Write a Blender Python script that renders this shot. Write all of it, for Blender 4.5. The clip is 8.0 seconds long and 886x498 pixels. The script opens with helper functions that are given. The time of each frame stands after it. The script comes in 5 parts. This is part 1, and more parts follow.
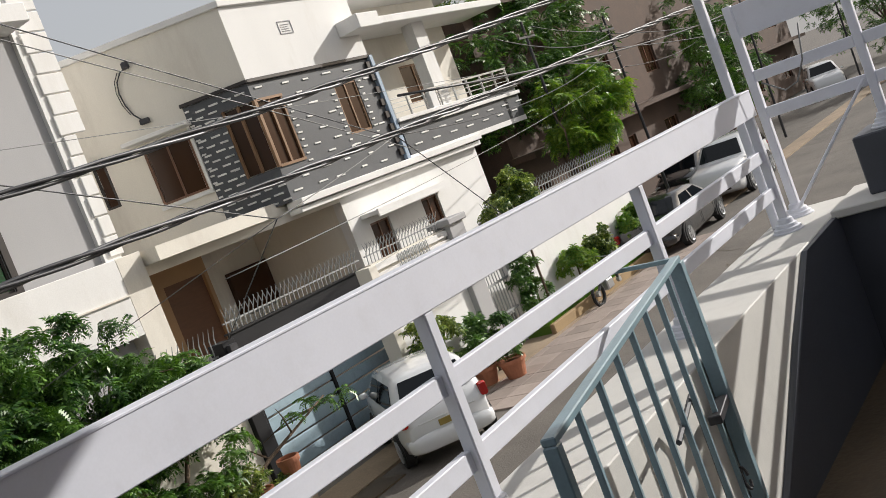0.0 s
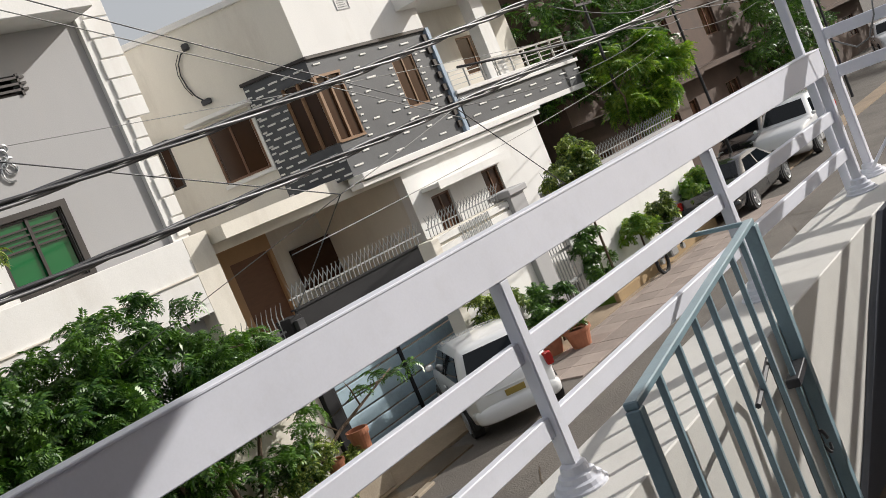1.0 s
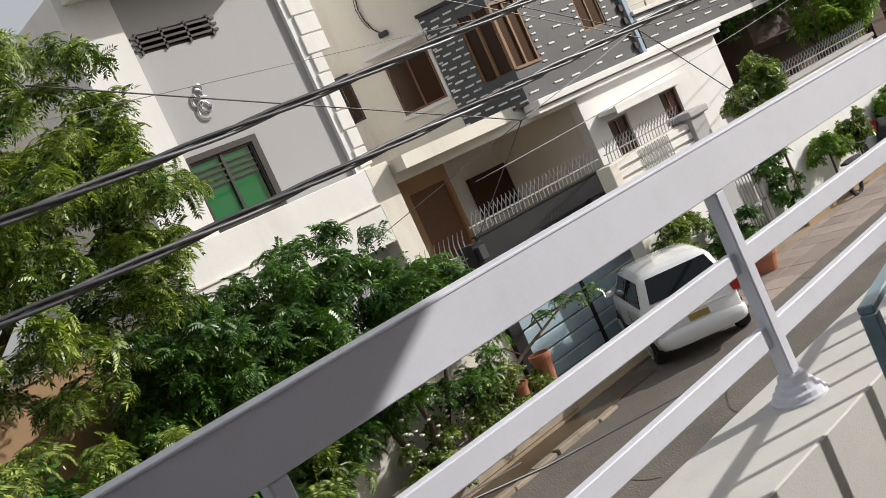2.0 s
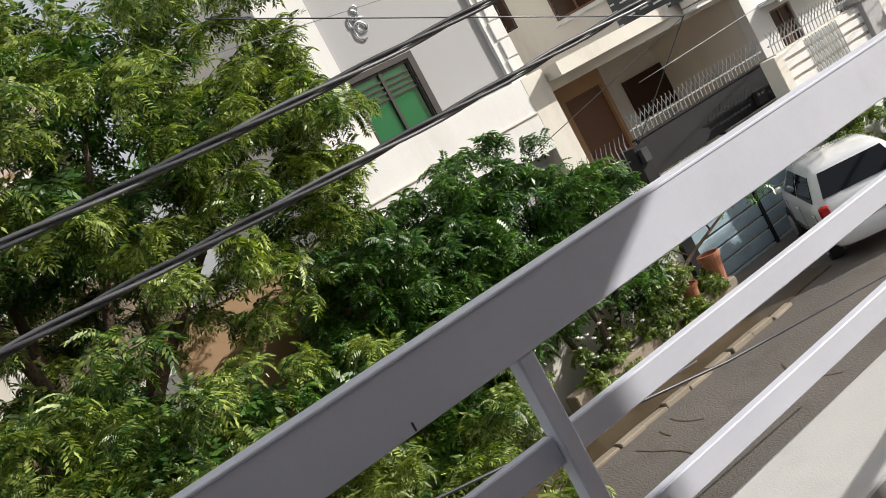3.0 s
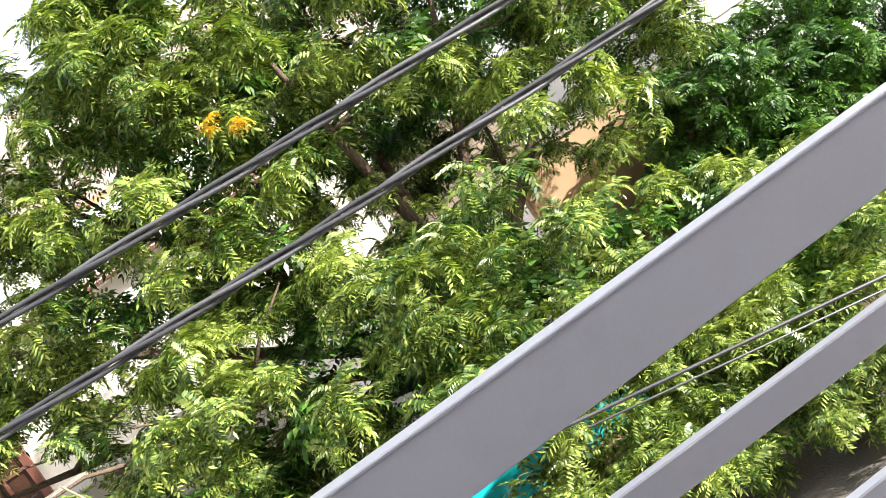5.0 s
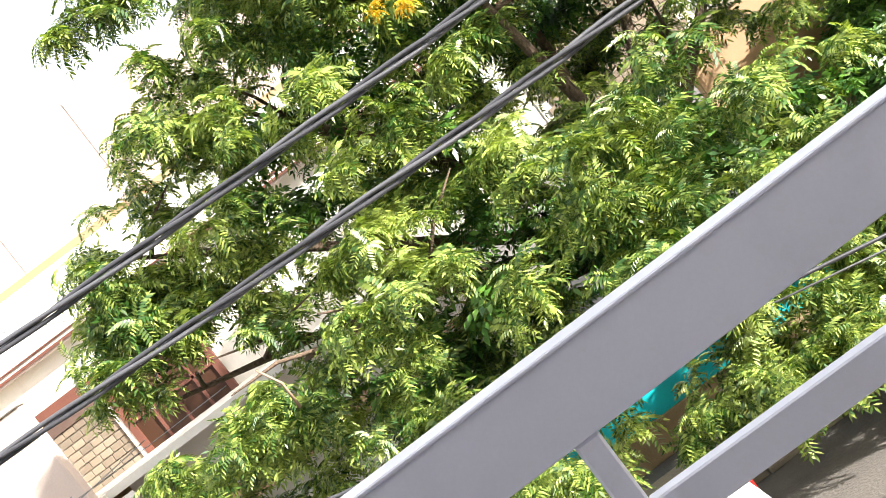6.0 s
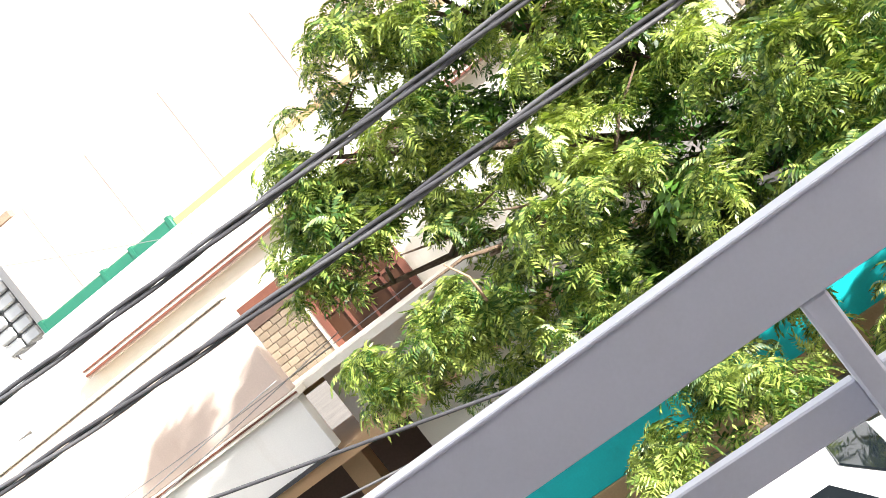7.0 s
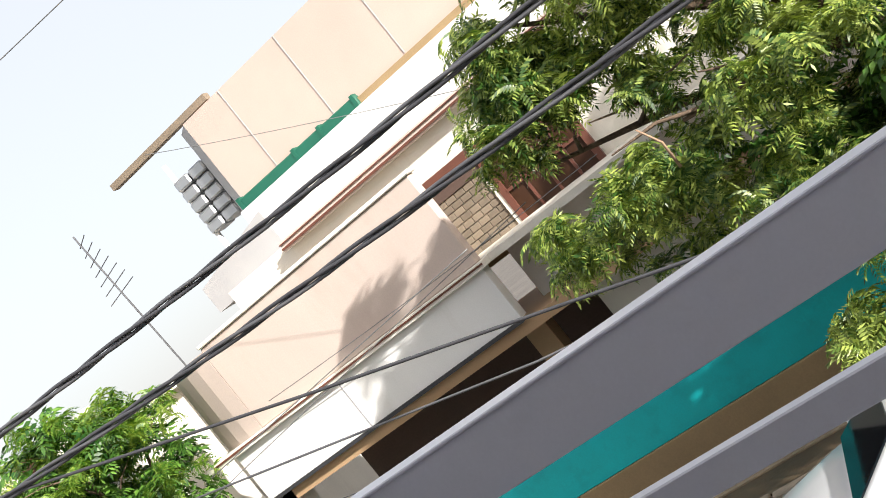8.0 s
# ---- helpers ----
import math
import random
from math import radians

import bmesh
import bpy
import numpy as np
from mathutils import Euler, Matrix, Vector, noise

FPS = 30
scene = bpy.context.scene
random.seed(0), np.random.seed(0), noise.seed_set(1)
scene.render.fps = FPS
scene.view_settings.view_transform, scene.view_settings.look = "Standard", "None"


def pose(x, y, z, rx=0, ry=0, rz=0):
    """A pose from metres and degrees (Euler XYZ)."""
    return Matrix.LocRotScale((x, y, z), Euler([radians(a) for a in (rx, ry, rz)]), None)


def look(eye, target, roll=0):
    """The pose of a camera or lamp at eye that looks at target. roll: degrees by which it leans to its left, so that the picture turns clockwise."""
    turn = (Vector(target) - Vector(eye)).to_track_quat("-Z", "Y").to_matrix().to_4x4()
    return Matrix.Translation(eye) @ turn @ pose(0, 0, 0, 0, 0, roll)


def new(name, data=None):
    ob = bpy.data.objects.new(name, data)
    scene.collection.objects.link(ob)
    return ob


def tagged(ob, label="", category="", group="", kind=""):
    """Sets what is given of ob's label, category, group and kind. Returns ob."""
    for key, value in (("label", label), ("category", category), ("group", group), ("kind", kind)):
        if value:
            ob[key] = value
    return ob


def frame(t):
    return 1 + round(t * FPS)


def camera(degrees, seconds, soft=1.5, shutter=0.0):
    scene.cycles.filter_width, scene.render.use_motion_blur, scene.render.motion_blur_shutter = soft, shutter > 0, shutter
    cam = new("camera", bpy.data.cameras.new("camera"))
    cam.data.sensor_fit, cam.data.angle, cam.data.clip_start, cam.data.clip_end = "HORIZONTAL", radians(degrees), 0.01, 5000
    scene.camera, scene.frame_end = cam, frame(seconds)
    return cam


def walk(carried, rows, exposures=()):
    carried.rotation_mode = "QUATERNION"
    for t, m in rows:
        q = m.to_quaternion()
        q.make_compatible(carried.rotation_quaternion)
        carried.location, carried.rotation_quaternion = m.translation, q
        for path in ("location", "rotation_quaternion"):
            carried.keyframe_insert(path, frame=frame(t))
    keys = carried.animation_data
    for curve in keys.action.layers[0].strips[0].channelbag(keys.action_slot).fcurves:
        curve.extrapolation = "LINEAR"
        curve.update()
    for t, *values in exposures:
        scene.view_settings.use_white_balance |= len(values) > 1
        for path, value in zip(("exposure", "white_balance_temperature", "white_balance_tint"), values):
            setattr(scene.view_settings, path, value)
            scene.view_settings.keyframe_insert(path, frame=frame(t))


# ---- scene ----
cam = camera(47.18, 8.0, soft=0.9)
EYE = 4.5   # height of the first eye over the road
# seconds, place from the first eye, degrees to the left, up, and of lean to the right
ROWS = [
    (0, 0.000, 0.000, 0.000, -53.53, -4.75, 21.00),
    (0.5, -0.013, 0.006, 0.002, -52.50, -4.68, 21.53),
    (1, -0.049, 0.028, 0.010, -49.83, -4.94, 22.77),
    (1.5, -0.113, 0.070, 0.014, -45.05, -4.64, 23.60),
    (1.7, -0.155, 0.084, 0.018, -42.79, -4.54, 23.86),
    (2.8, -0.459, 0.056, 0.075, -31.37, -5.36, 27.59),
    (3, -0.505, 0.042, 0.089, -29.58, -5.35, 28.33),
    (3.5, -0.590, 0.031, 0.118, -24.63, -4.86, 30.50),
    (4, -0.677, 0.035, 0.130, -19.24, -4.20, 31.58),
    (4.5, -0.739, 0.082, 0.117, -14.45, -3.68, 32.40),
    (5.8, -1.198, 0.324, 0.068, -2.31, -3.48, 36.72),
    (6, -1.224, 0.334, 0.072, -0.17, -3.28, 37.10),
    (6.5, -1.282, 0.297, 0.065, 5.21, -2.20, 37.19),
    (7, -1.348, 0.260, 0.065, 10.83, -1.53, 37.81),
    (7.5, -1.437, 0.223, 0.062, 16.84, -1.28, 38.00),
    (8, -1.517, 0.196, 0.064, 22.67, -0.74, 38.66),
]
walk(cam, [(t, pose(x, y, EYE + z, 0, 0, yaw) @ pose(0, 0, 0, 90 + pitch) @ pose(0, 0, 0, 0, 0, -lean))
           for t, x, y, z, yaw, pitch, lean in ROWS],
     exposures=[(0.0, -0.06), (1.5, -0.08), (3.0, 0.08), (3.5, 0.4), (4.5, 1.3), (6.0, 1.85), (7.0, 1.85), (7.5, 1.4), (8.0, 0.85)])

# ---- sky and sun ----
SUN_AZ, SUN_EL = -30.0, 26.0      # degrees from the x axis, and over the horizon
world = bpy.data.worlds.new("sky")
scene.world = world
world.use_nodes = True
wn = world.node_tree.nodes
sky = wn.new("ShaderNodeTexSky")
sky.sky_type, sky.sun_disc = "NISHITA", False
sky.sun_elevation, sky.sun_rotation = radians(SUN_EL), radians(90 - SUN_AZ)
sky.air_density, sky.dust_density = 1.0, 5.0
wn["Background"].inputs[1].default_value = 0.125
veil = wn.new("ShaderNodeMix")     # white summer haze over the blue
veil.data_type = "RGBA"
veil.inputs[0].default_value = 0.62
veil.inputs[7].default_value = (5.35, 5.3, 5.3, 1)
world.node_tree.links.new(sky.outputs[0], veil.inputs[6])
world.node_tree.links.new(veil.outputs[2], wn["Background"].inputs[0])
sun = new("sun", bpy.data.lights.new("sun", "SUN"))
sun.data.energy, sun.data.angle, sun.data.color = 4.8, radians(0.6), (1.0, 0.965, 0.915)
sun_way = Vector((math.cos(radians(SUN_EL)) * math.cos(radians(SUN_AZ)), math.cos(radians(SUN_EL)) * math.sin(radians(SUN_AZ)), math.sin(radians(SUN_EL))))
sun.matrix_world = look(sun_way * 60, (0, 0, 0))

# ---- helpers ----
def thing(name, loc, label, category, group="", kind=""):
    ob = new(name)
    ob.empty_display_size = 0.1
    ob.location = loc
    return tagged(ob, label, category, group, kind)


def origin_of(ob):
    v = Vector((0, 0, 0))
    while ob is not None:
        v += ob.location
        ob = ob.parent
    return v


def part(name, bm, material, parent=None, label="", smooth=False, loc=None):
    """One mesh object; its vertices are given in the world, and moved to the parent's or its own origin."""
    base = origin_of(parent) if parent is not None else Vector(loc or (0, 0, 0))
    me = bpy.data.meshes.new(name)
    bmesh.ops.translate(bm, verts=bm.verts, vec=-base)
    bmesh.ops.recalc_face_normals(bm, faces=bm.faces)
    bm.to_mesh(me)
    bm.free()
    for m in (material if isinstance(material, (list, tuple)) else [material]):
        me.materials.append(m)
    if smooth:
        me.shade_smooth()
    ob = new(name, me)
    if parent is not None:
        ob.parent = parent
    else:
        ob.location = base
    if label:
        ob["label"] = label
    return ob


def solo(name, bm, material, label, category, kind="", group="", smooth=False, loc=(0, 0, 0)):
    return tagged(part(name, bm, material, None, "", smooth, loc), label, category, group, kind)


def add_box(bm, x0, x1, y0, y1, z0, z1, bevel=0.0, m=None):
    r = bmesh.ops.create_cube(bm, size=1, matrix=Matrix.LocRotScale(((x0 + x1) / 2, (y0 + y1) / 2, (z0 + z1) / 2), None, (x1 - x0, y1 - y0, z1 - z0)))
    vs = r["verts"]
    if m is not None:
        bmesh.ops.transform(bm, matrix=m, verts=vs)
    if bevel:
        es = list({e for v in vs for e in v.link_edges})
        bmesh.ops.bevel(bm, geom=es, offset=bevel, segments=1, affect="EDGES")
    return bm


def box(*a, **k):
    return add_box(bmesh.new(), *a, **k)


def add_tube(bm, pts, radii, sides=8, caps=True):
    pts = [Vector(p) for p in pts]
    if not isinstance(radii, (list, tuple)):
        radii = [radii] * len(pts)
    rings = []
    ref = Vector((0.13, 0.31, 0.94))
    for i, p in enumerate(pts):
        d = (pts[min(i + 1, len(pts) - 1)] - pts[max(i - 1, 0)]).normalized()
        if abs(d.dot(ref)) > 0.95:
            ref = Vector((0.9, 0.1, 0.2))
        a = d.cross(ref).normalized()
        b = d.cross(a)
        rings.append([bm.verts.new(p + radii[i] * (math.cos(2 * math.pi * k / sides) * a + math.sin(2 * math.pi * k / sides) * b)) for k in range(sides)])
    for r0, r1 in zip(rings, rings[1:]):
        for k in range(sides):
            bm.faces.new((r0[k], r0[(k + 1) % sides], r1[(k + 1) % sides], r1[k]))
    if caps:
        bm.faces.new(rings[0][::-1])
        bm.faces.new(rings[-1])
    return bm


def tube(pts, radii, sides=8):
    return add_tube(bmesh.new(), pts, radii, sides)


def add_lathe(bm, c, profile, sides=20):
    rings = [[bm.verts.new((c[0] + r * math.cos(2 * math.pi * k / sides), c[1] + r * math.sin(2 * math.pi * k / sides), c[2] + z)) for k in range(sides)] for r, z in profile]
    for r0, r1 in zip(rings, rings[1:]):
        for k in range(sides):
            bm.faces.new((r0[k], r0[(k + 1) % sides], r1[(k + 1) % sides], r1[k]))
    bm.faces.new(rings[0][::-1])
    bm.faces.new(rings[-1])
    return bm


def add_prism(bm, poly, lift):
    """A polygon (3D points) swept by the vector lift."""
    a = [bm.verts.new(p) for p in poly]
    b = [bm.verts.new(Vector(p) + Vector(lift)) for p in poly]
    bm.faces.new(a)
    bm.faces.new(b[::-1])
    n = len(a)
    for i in range(n):
        bm.faces.new((a[i], a[(i + 1) % n], b[(i + 1) % n], b[i]))
    return bm


def wall_x(x0, x1, z0, z1, y0, y1, holes=()):
    """A wall along x with thickness y0..y1 and rectangular openings (xa, xb, za, zb) through it."""
    bm = bmesh.new()
    xs = sorted({x0, x1, *[v for h in holes for v in h[:2]]})
    zs = sorted({z0, z1, *[v for h in holes for v in h[2:]]})
    def solid(i, j):
        if not (0 <= i < len(xs) - 1 and 0 <= j < len(zs) - 1):
            return False
        cx, cz = (xs[i] + xs[i + 1]) / 2, (zs[j] + zs[j + 1]) / 2
        return not any(h[0] < cx < h[1] and h[2] < cz < h[3] for h in holes)
    cache = {}
    def V(x, y, z):
        k = (round(x, 4), round(y, 4), round(z, 4))
        if k not in cache:
            cache[k] = bm.verts.new(k)
        return cache[k]
    for i in range(len(xs) - 1):
        for j in range(len(zs) - 1):
            if not solid(i, j):
                continue
            a, b, c, d = xs[i], xs[i + 1], zs[j], zs[j + 1]
            bm.faces.new((V(a, y0, c), V(b, y0, c), V(b, y0, d), V(a, y0, d)))
            bm.faces.new((V(a, y1, c), V(a, y1, d), V(b, y1, d), V(b, y1, c)))
            if not solid(i - 1, j):
                bm.faces.new((V(a, y0, c), V(a, y0, d), V(a, y1, d), V(a, y1, c)))
            if not solid(i + 1, j):
                bm.faces.new((V(b, y0, c), V(b, y1, c), V(b, y1, d), V(b, y0, d)))
            if not solid(i, j - 1):
                bm.faces.new((V(a, y0, c), V(a, y1, c), V(b, y1, c), V(b, y0, c)))
            if not solid(i, j + 1):
                bm.faces.new((V(a, y0, d), V(b, y0, d), V(b, y1, d), V(a, y1, d)))
    return bm


# ---- materials ----
def mat(name, col, rough=0.6, metal=0.0, var=0.12, scale=1.2, grain=60.0, bump=0.15, stain=None, stain_amount=0.0, stretch=(1, 1, 1), coat=0.0, spec=0.5, piece=0.0, depth=0.01):
    """A painted, plastered or rough surface: two scales of variation in colour, roughness and relief."""
    m = bpy.data.materials.new(name)
    m.use_nodes = True
    nt = m.node_tree
    n, l = nt.nodes, nt.links
    b = n["Principled BSDF"]
    tc = n.new("ShaderNodeTexCoord")
    mp = n.new("ShaderNodeMapping")
    geo = n.new("ShaderNodeNewGeometry")
    mp.inputs["Scale"].default_value = stretch
    l.new(geo.outputs["Position"], mp.inputs[0])
    big = n.new("ShaderNodeTexNoise")
    big.inputs["Scale"].default_value, big.inputs["Detail"].default_value, big.inputs["Roughness"].default_value = scale, 6, 0.62
    fine = n.new("ShaderNodeTexNoise")
    fine.inputs["Scale"].default_value, fine.inputs["Detail"].default_value = grain, 3
    l.new(mp.outputs[0], big.inputs[0])
    l.new(geo.outputs["Position"], fine.inputs[0])
    ramp = n.new("ShaderNodeMapRange")
    ramp.inputs[1].default_value, ramp.inputs[2].default_value = 0.3, 0.7
    ramp.inputs[3].default_value, ramp.inputs[4].default_value = 1 - var, 1 + var
    l.new(big.outputs[0], ramp.inputs[0])
    r2 = n.new("ShaderNodeMapRange")
    r2.inputs[1].default_value, r2.inputs[2].default_value = 0.25, 0.75
    r2.inputs[3].default_value, r2.inputs[4].default_value = 1 - var * 0.6, 1 + var * 0.6
    l.new(fine.outputs[0], r2.inputs[0])
    mul = n.new("ShaderNodeMath")
    mul.operation = "MULTIPLY"
    l.new(ramp.outputs[0], mul.inputs[0])
    l.new(r2.outputs[0], mul.inputs[1])
    last = mul.outputs[0]
    if piece:
        info = n.new("ShaderNodeObjectInfo")
        r3 = n.new("ShaderNodeMapRange")
        r3.inputs[3].default_value, r3.inputs[4].default_value = 1 - piece, 1 + piece
        l.new(info.outputs["Random"], r3.inputs[0])
        m3 = n.new("ShaderNodeMath")
        m3.operation = "MULTIPLY"
        l.new(last, m3.inputs[0])
        l.new(r3.outputs[0], m3.inputs[1])
        last = m3.outputs[0]
    vm = n.new("ShaderNodeVectorMath")
    vm.operation = "SCALE"
    vm.inputs[0].default_value = col
    l.new(last, vm.inputs["Scale"])
    colour = vm.outputs[0]
    if stain is not None:
        st = n.new("ShaderNodeTexNoise")
        st.inputs["Scale"].default_value, st.inputs["Detail"].default_value, st.inputs["Roughness"].default_value = scale * 1.7, 8, 0.7
        l.new(mp.outputs[0], st.inputs[0])
        sr = n.new("ShaderNodeMapRange")
        sr.inputs[1].default_value, sr.inputs[2].default_value, sr.inputs[4].default_value = 0.52, 0.72, stain_amount
        l.new(st.outputs[0], sr.inputs[0])
        mx = n.new("ShaderNodeMix")
        mx.data_type = "RGBA"
        l.new(sr.outputs[0], mx.inputs[0])
        l.new(colour, mx.inputs[6])
        mx.inputs[7].default_value = (*stain, 1)
        colour = mx.outputs[2]
    l.new(colour, b.inputs["Base Color"])
    rr = n.new("ShaderNodeMapRange")
    rr.inputs[3].default_value, rr.inputs[4].default_value = max(rough - 0.1, 0.02), min(rough + 0.12, 1)
    l.new(big.outputs[0], rr.inputs[0])
    l.new(rr.outputs[0], b.inputs["Roughness"])
    b.inputs["Metallic"].default_value = metal
    b.inputs["Coat Weight"].default_value = coat
    b.inputs["Specular IOR Level"].default_value = spec
    if bump:
        bp = n.new("ShaderNodeBump")
        bp.inputs["Strength"].default_value, bp.inputs["Distance"].default_value = bump, depth
        l.new(fine.outputs[0], bp.inputs["Height"])
        l.new(bp.outputs[0], b.inputs["Normal"])
    return m


def leaf_mat(name, col, tip, glow=0.35):
    m = bpy.data.materials.new(name)
    m.use_nodes = True
    nt = m.node_tree
    n, l = nt.nodes, nt.links
    b = n["Principled BSDF"]
    geo = n.new("ShaderNodeNewGeometry")
    noise_t = n.new("ShaderNodeTexNoise")
    noise_t.inputs["Scale"].default_value, noise_t.inputs["Detail"].default_value = 1.1, 4
    l.new(geo.outputs["Position"], noise_t.inputs[0])
    add = n.new("ShaderNodeMath")
    add.operation = "MULTIPLY_ADD"
    add.inputs[1].default_value, add.inputs[2].default_value = 0.55, -0.28
    l.new(geo.outputs["Random Per Island"], add.inputs[0])
    a2 = n.new("ShaderNodeMath")
    a2.operation = "ADD"
    l.new(noise_t.outputs[0], a2.inputs[0])
    l.new(add.outputs[0], a2.inputs[1])
    ramp = n.new("ShaderNodeValToRGB")
    ramp.color_ramp.elements[0].position, ramp.color_ramp.elements[0].color = 0.3, (*col, 1)
    ramp.color_ramp.elements[1].position, ramp.color_ramp.elements[1].color = 0.78, (*tip, 1)
    l.new(a2.outputs[0], ramp.inputs[0])
    l.new(ramp.outputs[0], b.inputs["Base Color"])
    b.inputs["Roughness"].default_value = 0.4
    b.inputs["Specular IOR Level"].default_value = 0.45
    tr = n.new("ShaderNodeBsdfTranslucent")
    sc = n.new("ShaderNodeVectorMath")
    sc.operation = "MULTIPLY"
    sc.inputs[1].default_value = (1.5, 1.6, 0.6)
    l.new(ramp.outputs[0], sc.inputs[0])
    l.new(sc.outputs[0], tr.inputs[0])
    mix = n.new("ShaderNodeMixShader")
    mix.inputs[0].default_value = glow
    l.new(b.outputs[0], mix.inputs[1])
    l.new(tr.outputs[0], mix.inputs[2])
    l.new(mix.outputs[0], n["Material Output"].inputs[0])
    return m


def glass_mat(name, col, rough=0.04, spec=0.7):
    m = bpy.data.materials.new(name)
    m.use_nodes = True
    b = m.node_tree.nodes["Principled BSDF"]
    b.inputs["Base Color"].default_value = (*col, 1)
    b.inputs["Roughness"].default_value = rough
    b.inputs["Specular IOR Level"].default_value = spec
    return m


WHITE_METAL = mat("white enamel", (0.7, 0.71, 0.775), 0.38, var=0.03, scale=3, grain=120, bump=0.0, stain=(0.42, 0.4, 0.38), stain_amount=0.12)
GATE_METAL = mat("blue-grey enamel", (0.2, 0.29, 0.33), 0.36, var=0.08, scale=5, grain=90, bump=0.06, stain=(0.09, 0.1, 0.1), stain_amount=0.3)
LEDGE = mat("cream ledge plaster", (0.6, 0.585, 0.55), 0.7, var=0.05, scale=2, grain=140, bump=0.12, stain=(0.4, 0.38, 0.35), stain_amount=0.25)
SLATE = mat("dark slate paint", (0.055, 0.06, 0.075), 0.5, var=0.1, scale=3, grain=80, bump=0.1)
WHITE_WALL = mat("white plaster", (0.76, 0.75, 0.73), 0.8, var=0.05, scale=0.7, grain=45, bump=0.2, stain=(0.5, 0.46, 0.4), stain_amount=0.3, stretch=(1, 1, 0.25))
CREAM_WALL = mat("cream plaster", (0.74, 0.7, 0.62), 0.82, var=0.06, scale=0.7, grain=45, bump=0.2, stain=(0.45, 0.39, 0.32), stain_amount=0.35, stretch=(1, 1, 0.25))
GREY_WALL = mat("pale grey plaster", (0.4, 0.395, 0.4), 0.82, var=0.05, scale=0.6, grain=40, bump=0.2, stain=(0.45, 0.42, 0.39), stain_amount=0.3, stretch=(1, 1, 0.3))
PEACH_WALL = mat("peach plaster", (0.55, 0.455, 0.4), 0.85, var=0.08, scale=0.6, grain=40, bump=0.2, stain=(0.4, 0.3, 0.24), stain_amount=0.35, stretch=(1, 1, 0.3))
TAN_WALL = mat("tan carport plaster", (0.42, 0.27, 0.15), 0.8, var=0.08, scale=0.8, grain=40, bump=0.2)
# Brown darkened so that walls in recesses carry their shade in the colour.
BROWN_WALL = mat("brown plaster and recess shade", (0.1, 0.062, 0.048), 0.85, var=0.2, scale=0.5, grain=20, bump=0.2, stain=(0.1, 0.065, 0.05), stain_amount=0.6)
STONE = mat("grey stone cladding", (0.075, 0.078, 0.084), 0.55, var=0.14, scale=2.5, grain=30, bump=0.3, piece=0.12)
STONE_LIGHT = mat("white stone chips", (0.72, 0.71, 0.68), 0.6, var=0.08, bump=0.2, piece=0.1)
BLUE_TRIM = mat("blue-grey trim paint", (0.3, 0.38, 0.48), 0.5, var=0.06)
WOOD_FRAME = mat("brown window frame", (0.16, 0.075, 0.04), 0.45, var=0.12, scale=4, grain=70, stretch=(1, 1, 6))
BRASS_FRAME = mat("tan aluminium frame", (0.22, 0.125, 0.065), 0.45, metal=0.1, var=0.08)
BROWN_GLASS = glass_mat("brown tinted glass", (0.05, 0.024, 0.014), 0.18, 0.25)
BLACK_FRAME = mat("dark window frame", (0.035, 0.028, 0.025), 0.4, var=0.1)
GREEN_GLASS = glass_mat("green tinted glass", (0.01, 0.13, 0.04), 0.06)
IRON = mat("dark iron", (0.05, 0.05, 0.055), 0.5, metal=0.4, var=0.15)
PALE_IRON = mat("pale painted iron", (0.36, 0.37, 0.37), 0.45, metal=0.2, var=0.1)
GATE_GREY = mat("charcoal gate paint", (0.02, 0.02, 0.022), 0.5, var=0.12, scale=2, spec=0.2)
GATE_BLUE = mat("pale blue gate paint", (0.3, 0.4, 0.46), 0.5, var=0.1, scale=2, stain=(0.14, 0.17, 0.19), stain_amount=0.4)
ASPHALT = mat("worn street concrete", (0.135, 0.12, 0.105), 0.9, var=0.22, scale=0.45, grain=28, bump=0.6, stain=(0.075, 0.068, 0.06), stain_amount=0.7, depth=0.02)
PAVER = mat("pinkish pavers", (0.3, 0.245, 0.215), 0.85, var=0.14, scale=1.5, grain=40, bump=0.4, piece=0.16)
KERB = mat("pale kerb concrete", (0.3, 0.25, 0.19), 0.85, var=0.18, scale=2.5, grain=40, bump=0.5, piece=0.12)
MUD = mat("wet muddy gutter", (0.085, 0.06, 0.035), 0.45, var=0.25, scale=1.6, grain=25, bump=0.5)
SAND = mat("sandy earth", (0.3, 0.23, 0.16), 0.95, var=0.2, scale=0.8, grain=30, bump=0.6)
TERRACOTTA = mat("terracotta", (0.36, 0.14, 0.075), 0.75, var=0.16, scale=6, grain=60, bump=0.25)
TEAL = mat("teal paint", (0.000, 0.468, 0.494), 0.55, var=0.1, scale=1.4, grain=40, bump=0.15, stain=(0.0, 0.24, 0.27), stain_amount=0.4)
TAN_LOW = mat("tan plinth", (0.3, 0.21, 0.11), 0.85, var=0.15, scale=1.2, grain=40, bump=0.3)
CAR_WHITE = mat("white car paint", (0.76, 0.77, 0.78), 0.22, var=0.02, scale=1, bump=0.0, coat=0.8)
CAR_BLACK = mat("black car paint", (0.02, 0.021, 0.023), 0.2, var=0.05, bump=0.0, coat=0.8)
CAR_GLASS = glass_mat("car glass", (0.008, 0.011, 0.014), 0.05, 0.3)
RUBBER = mat("tyre rubber", (0.02, 0.02, 0.02), 0.85, var=0.15, grain=80)
ALLOY = mat("wheel alloy", (0.45, 0.46, 0.47), 0.35, metal=0.8, var=0.05)
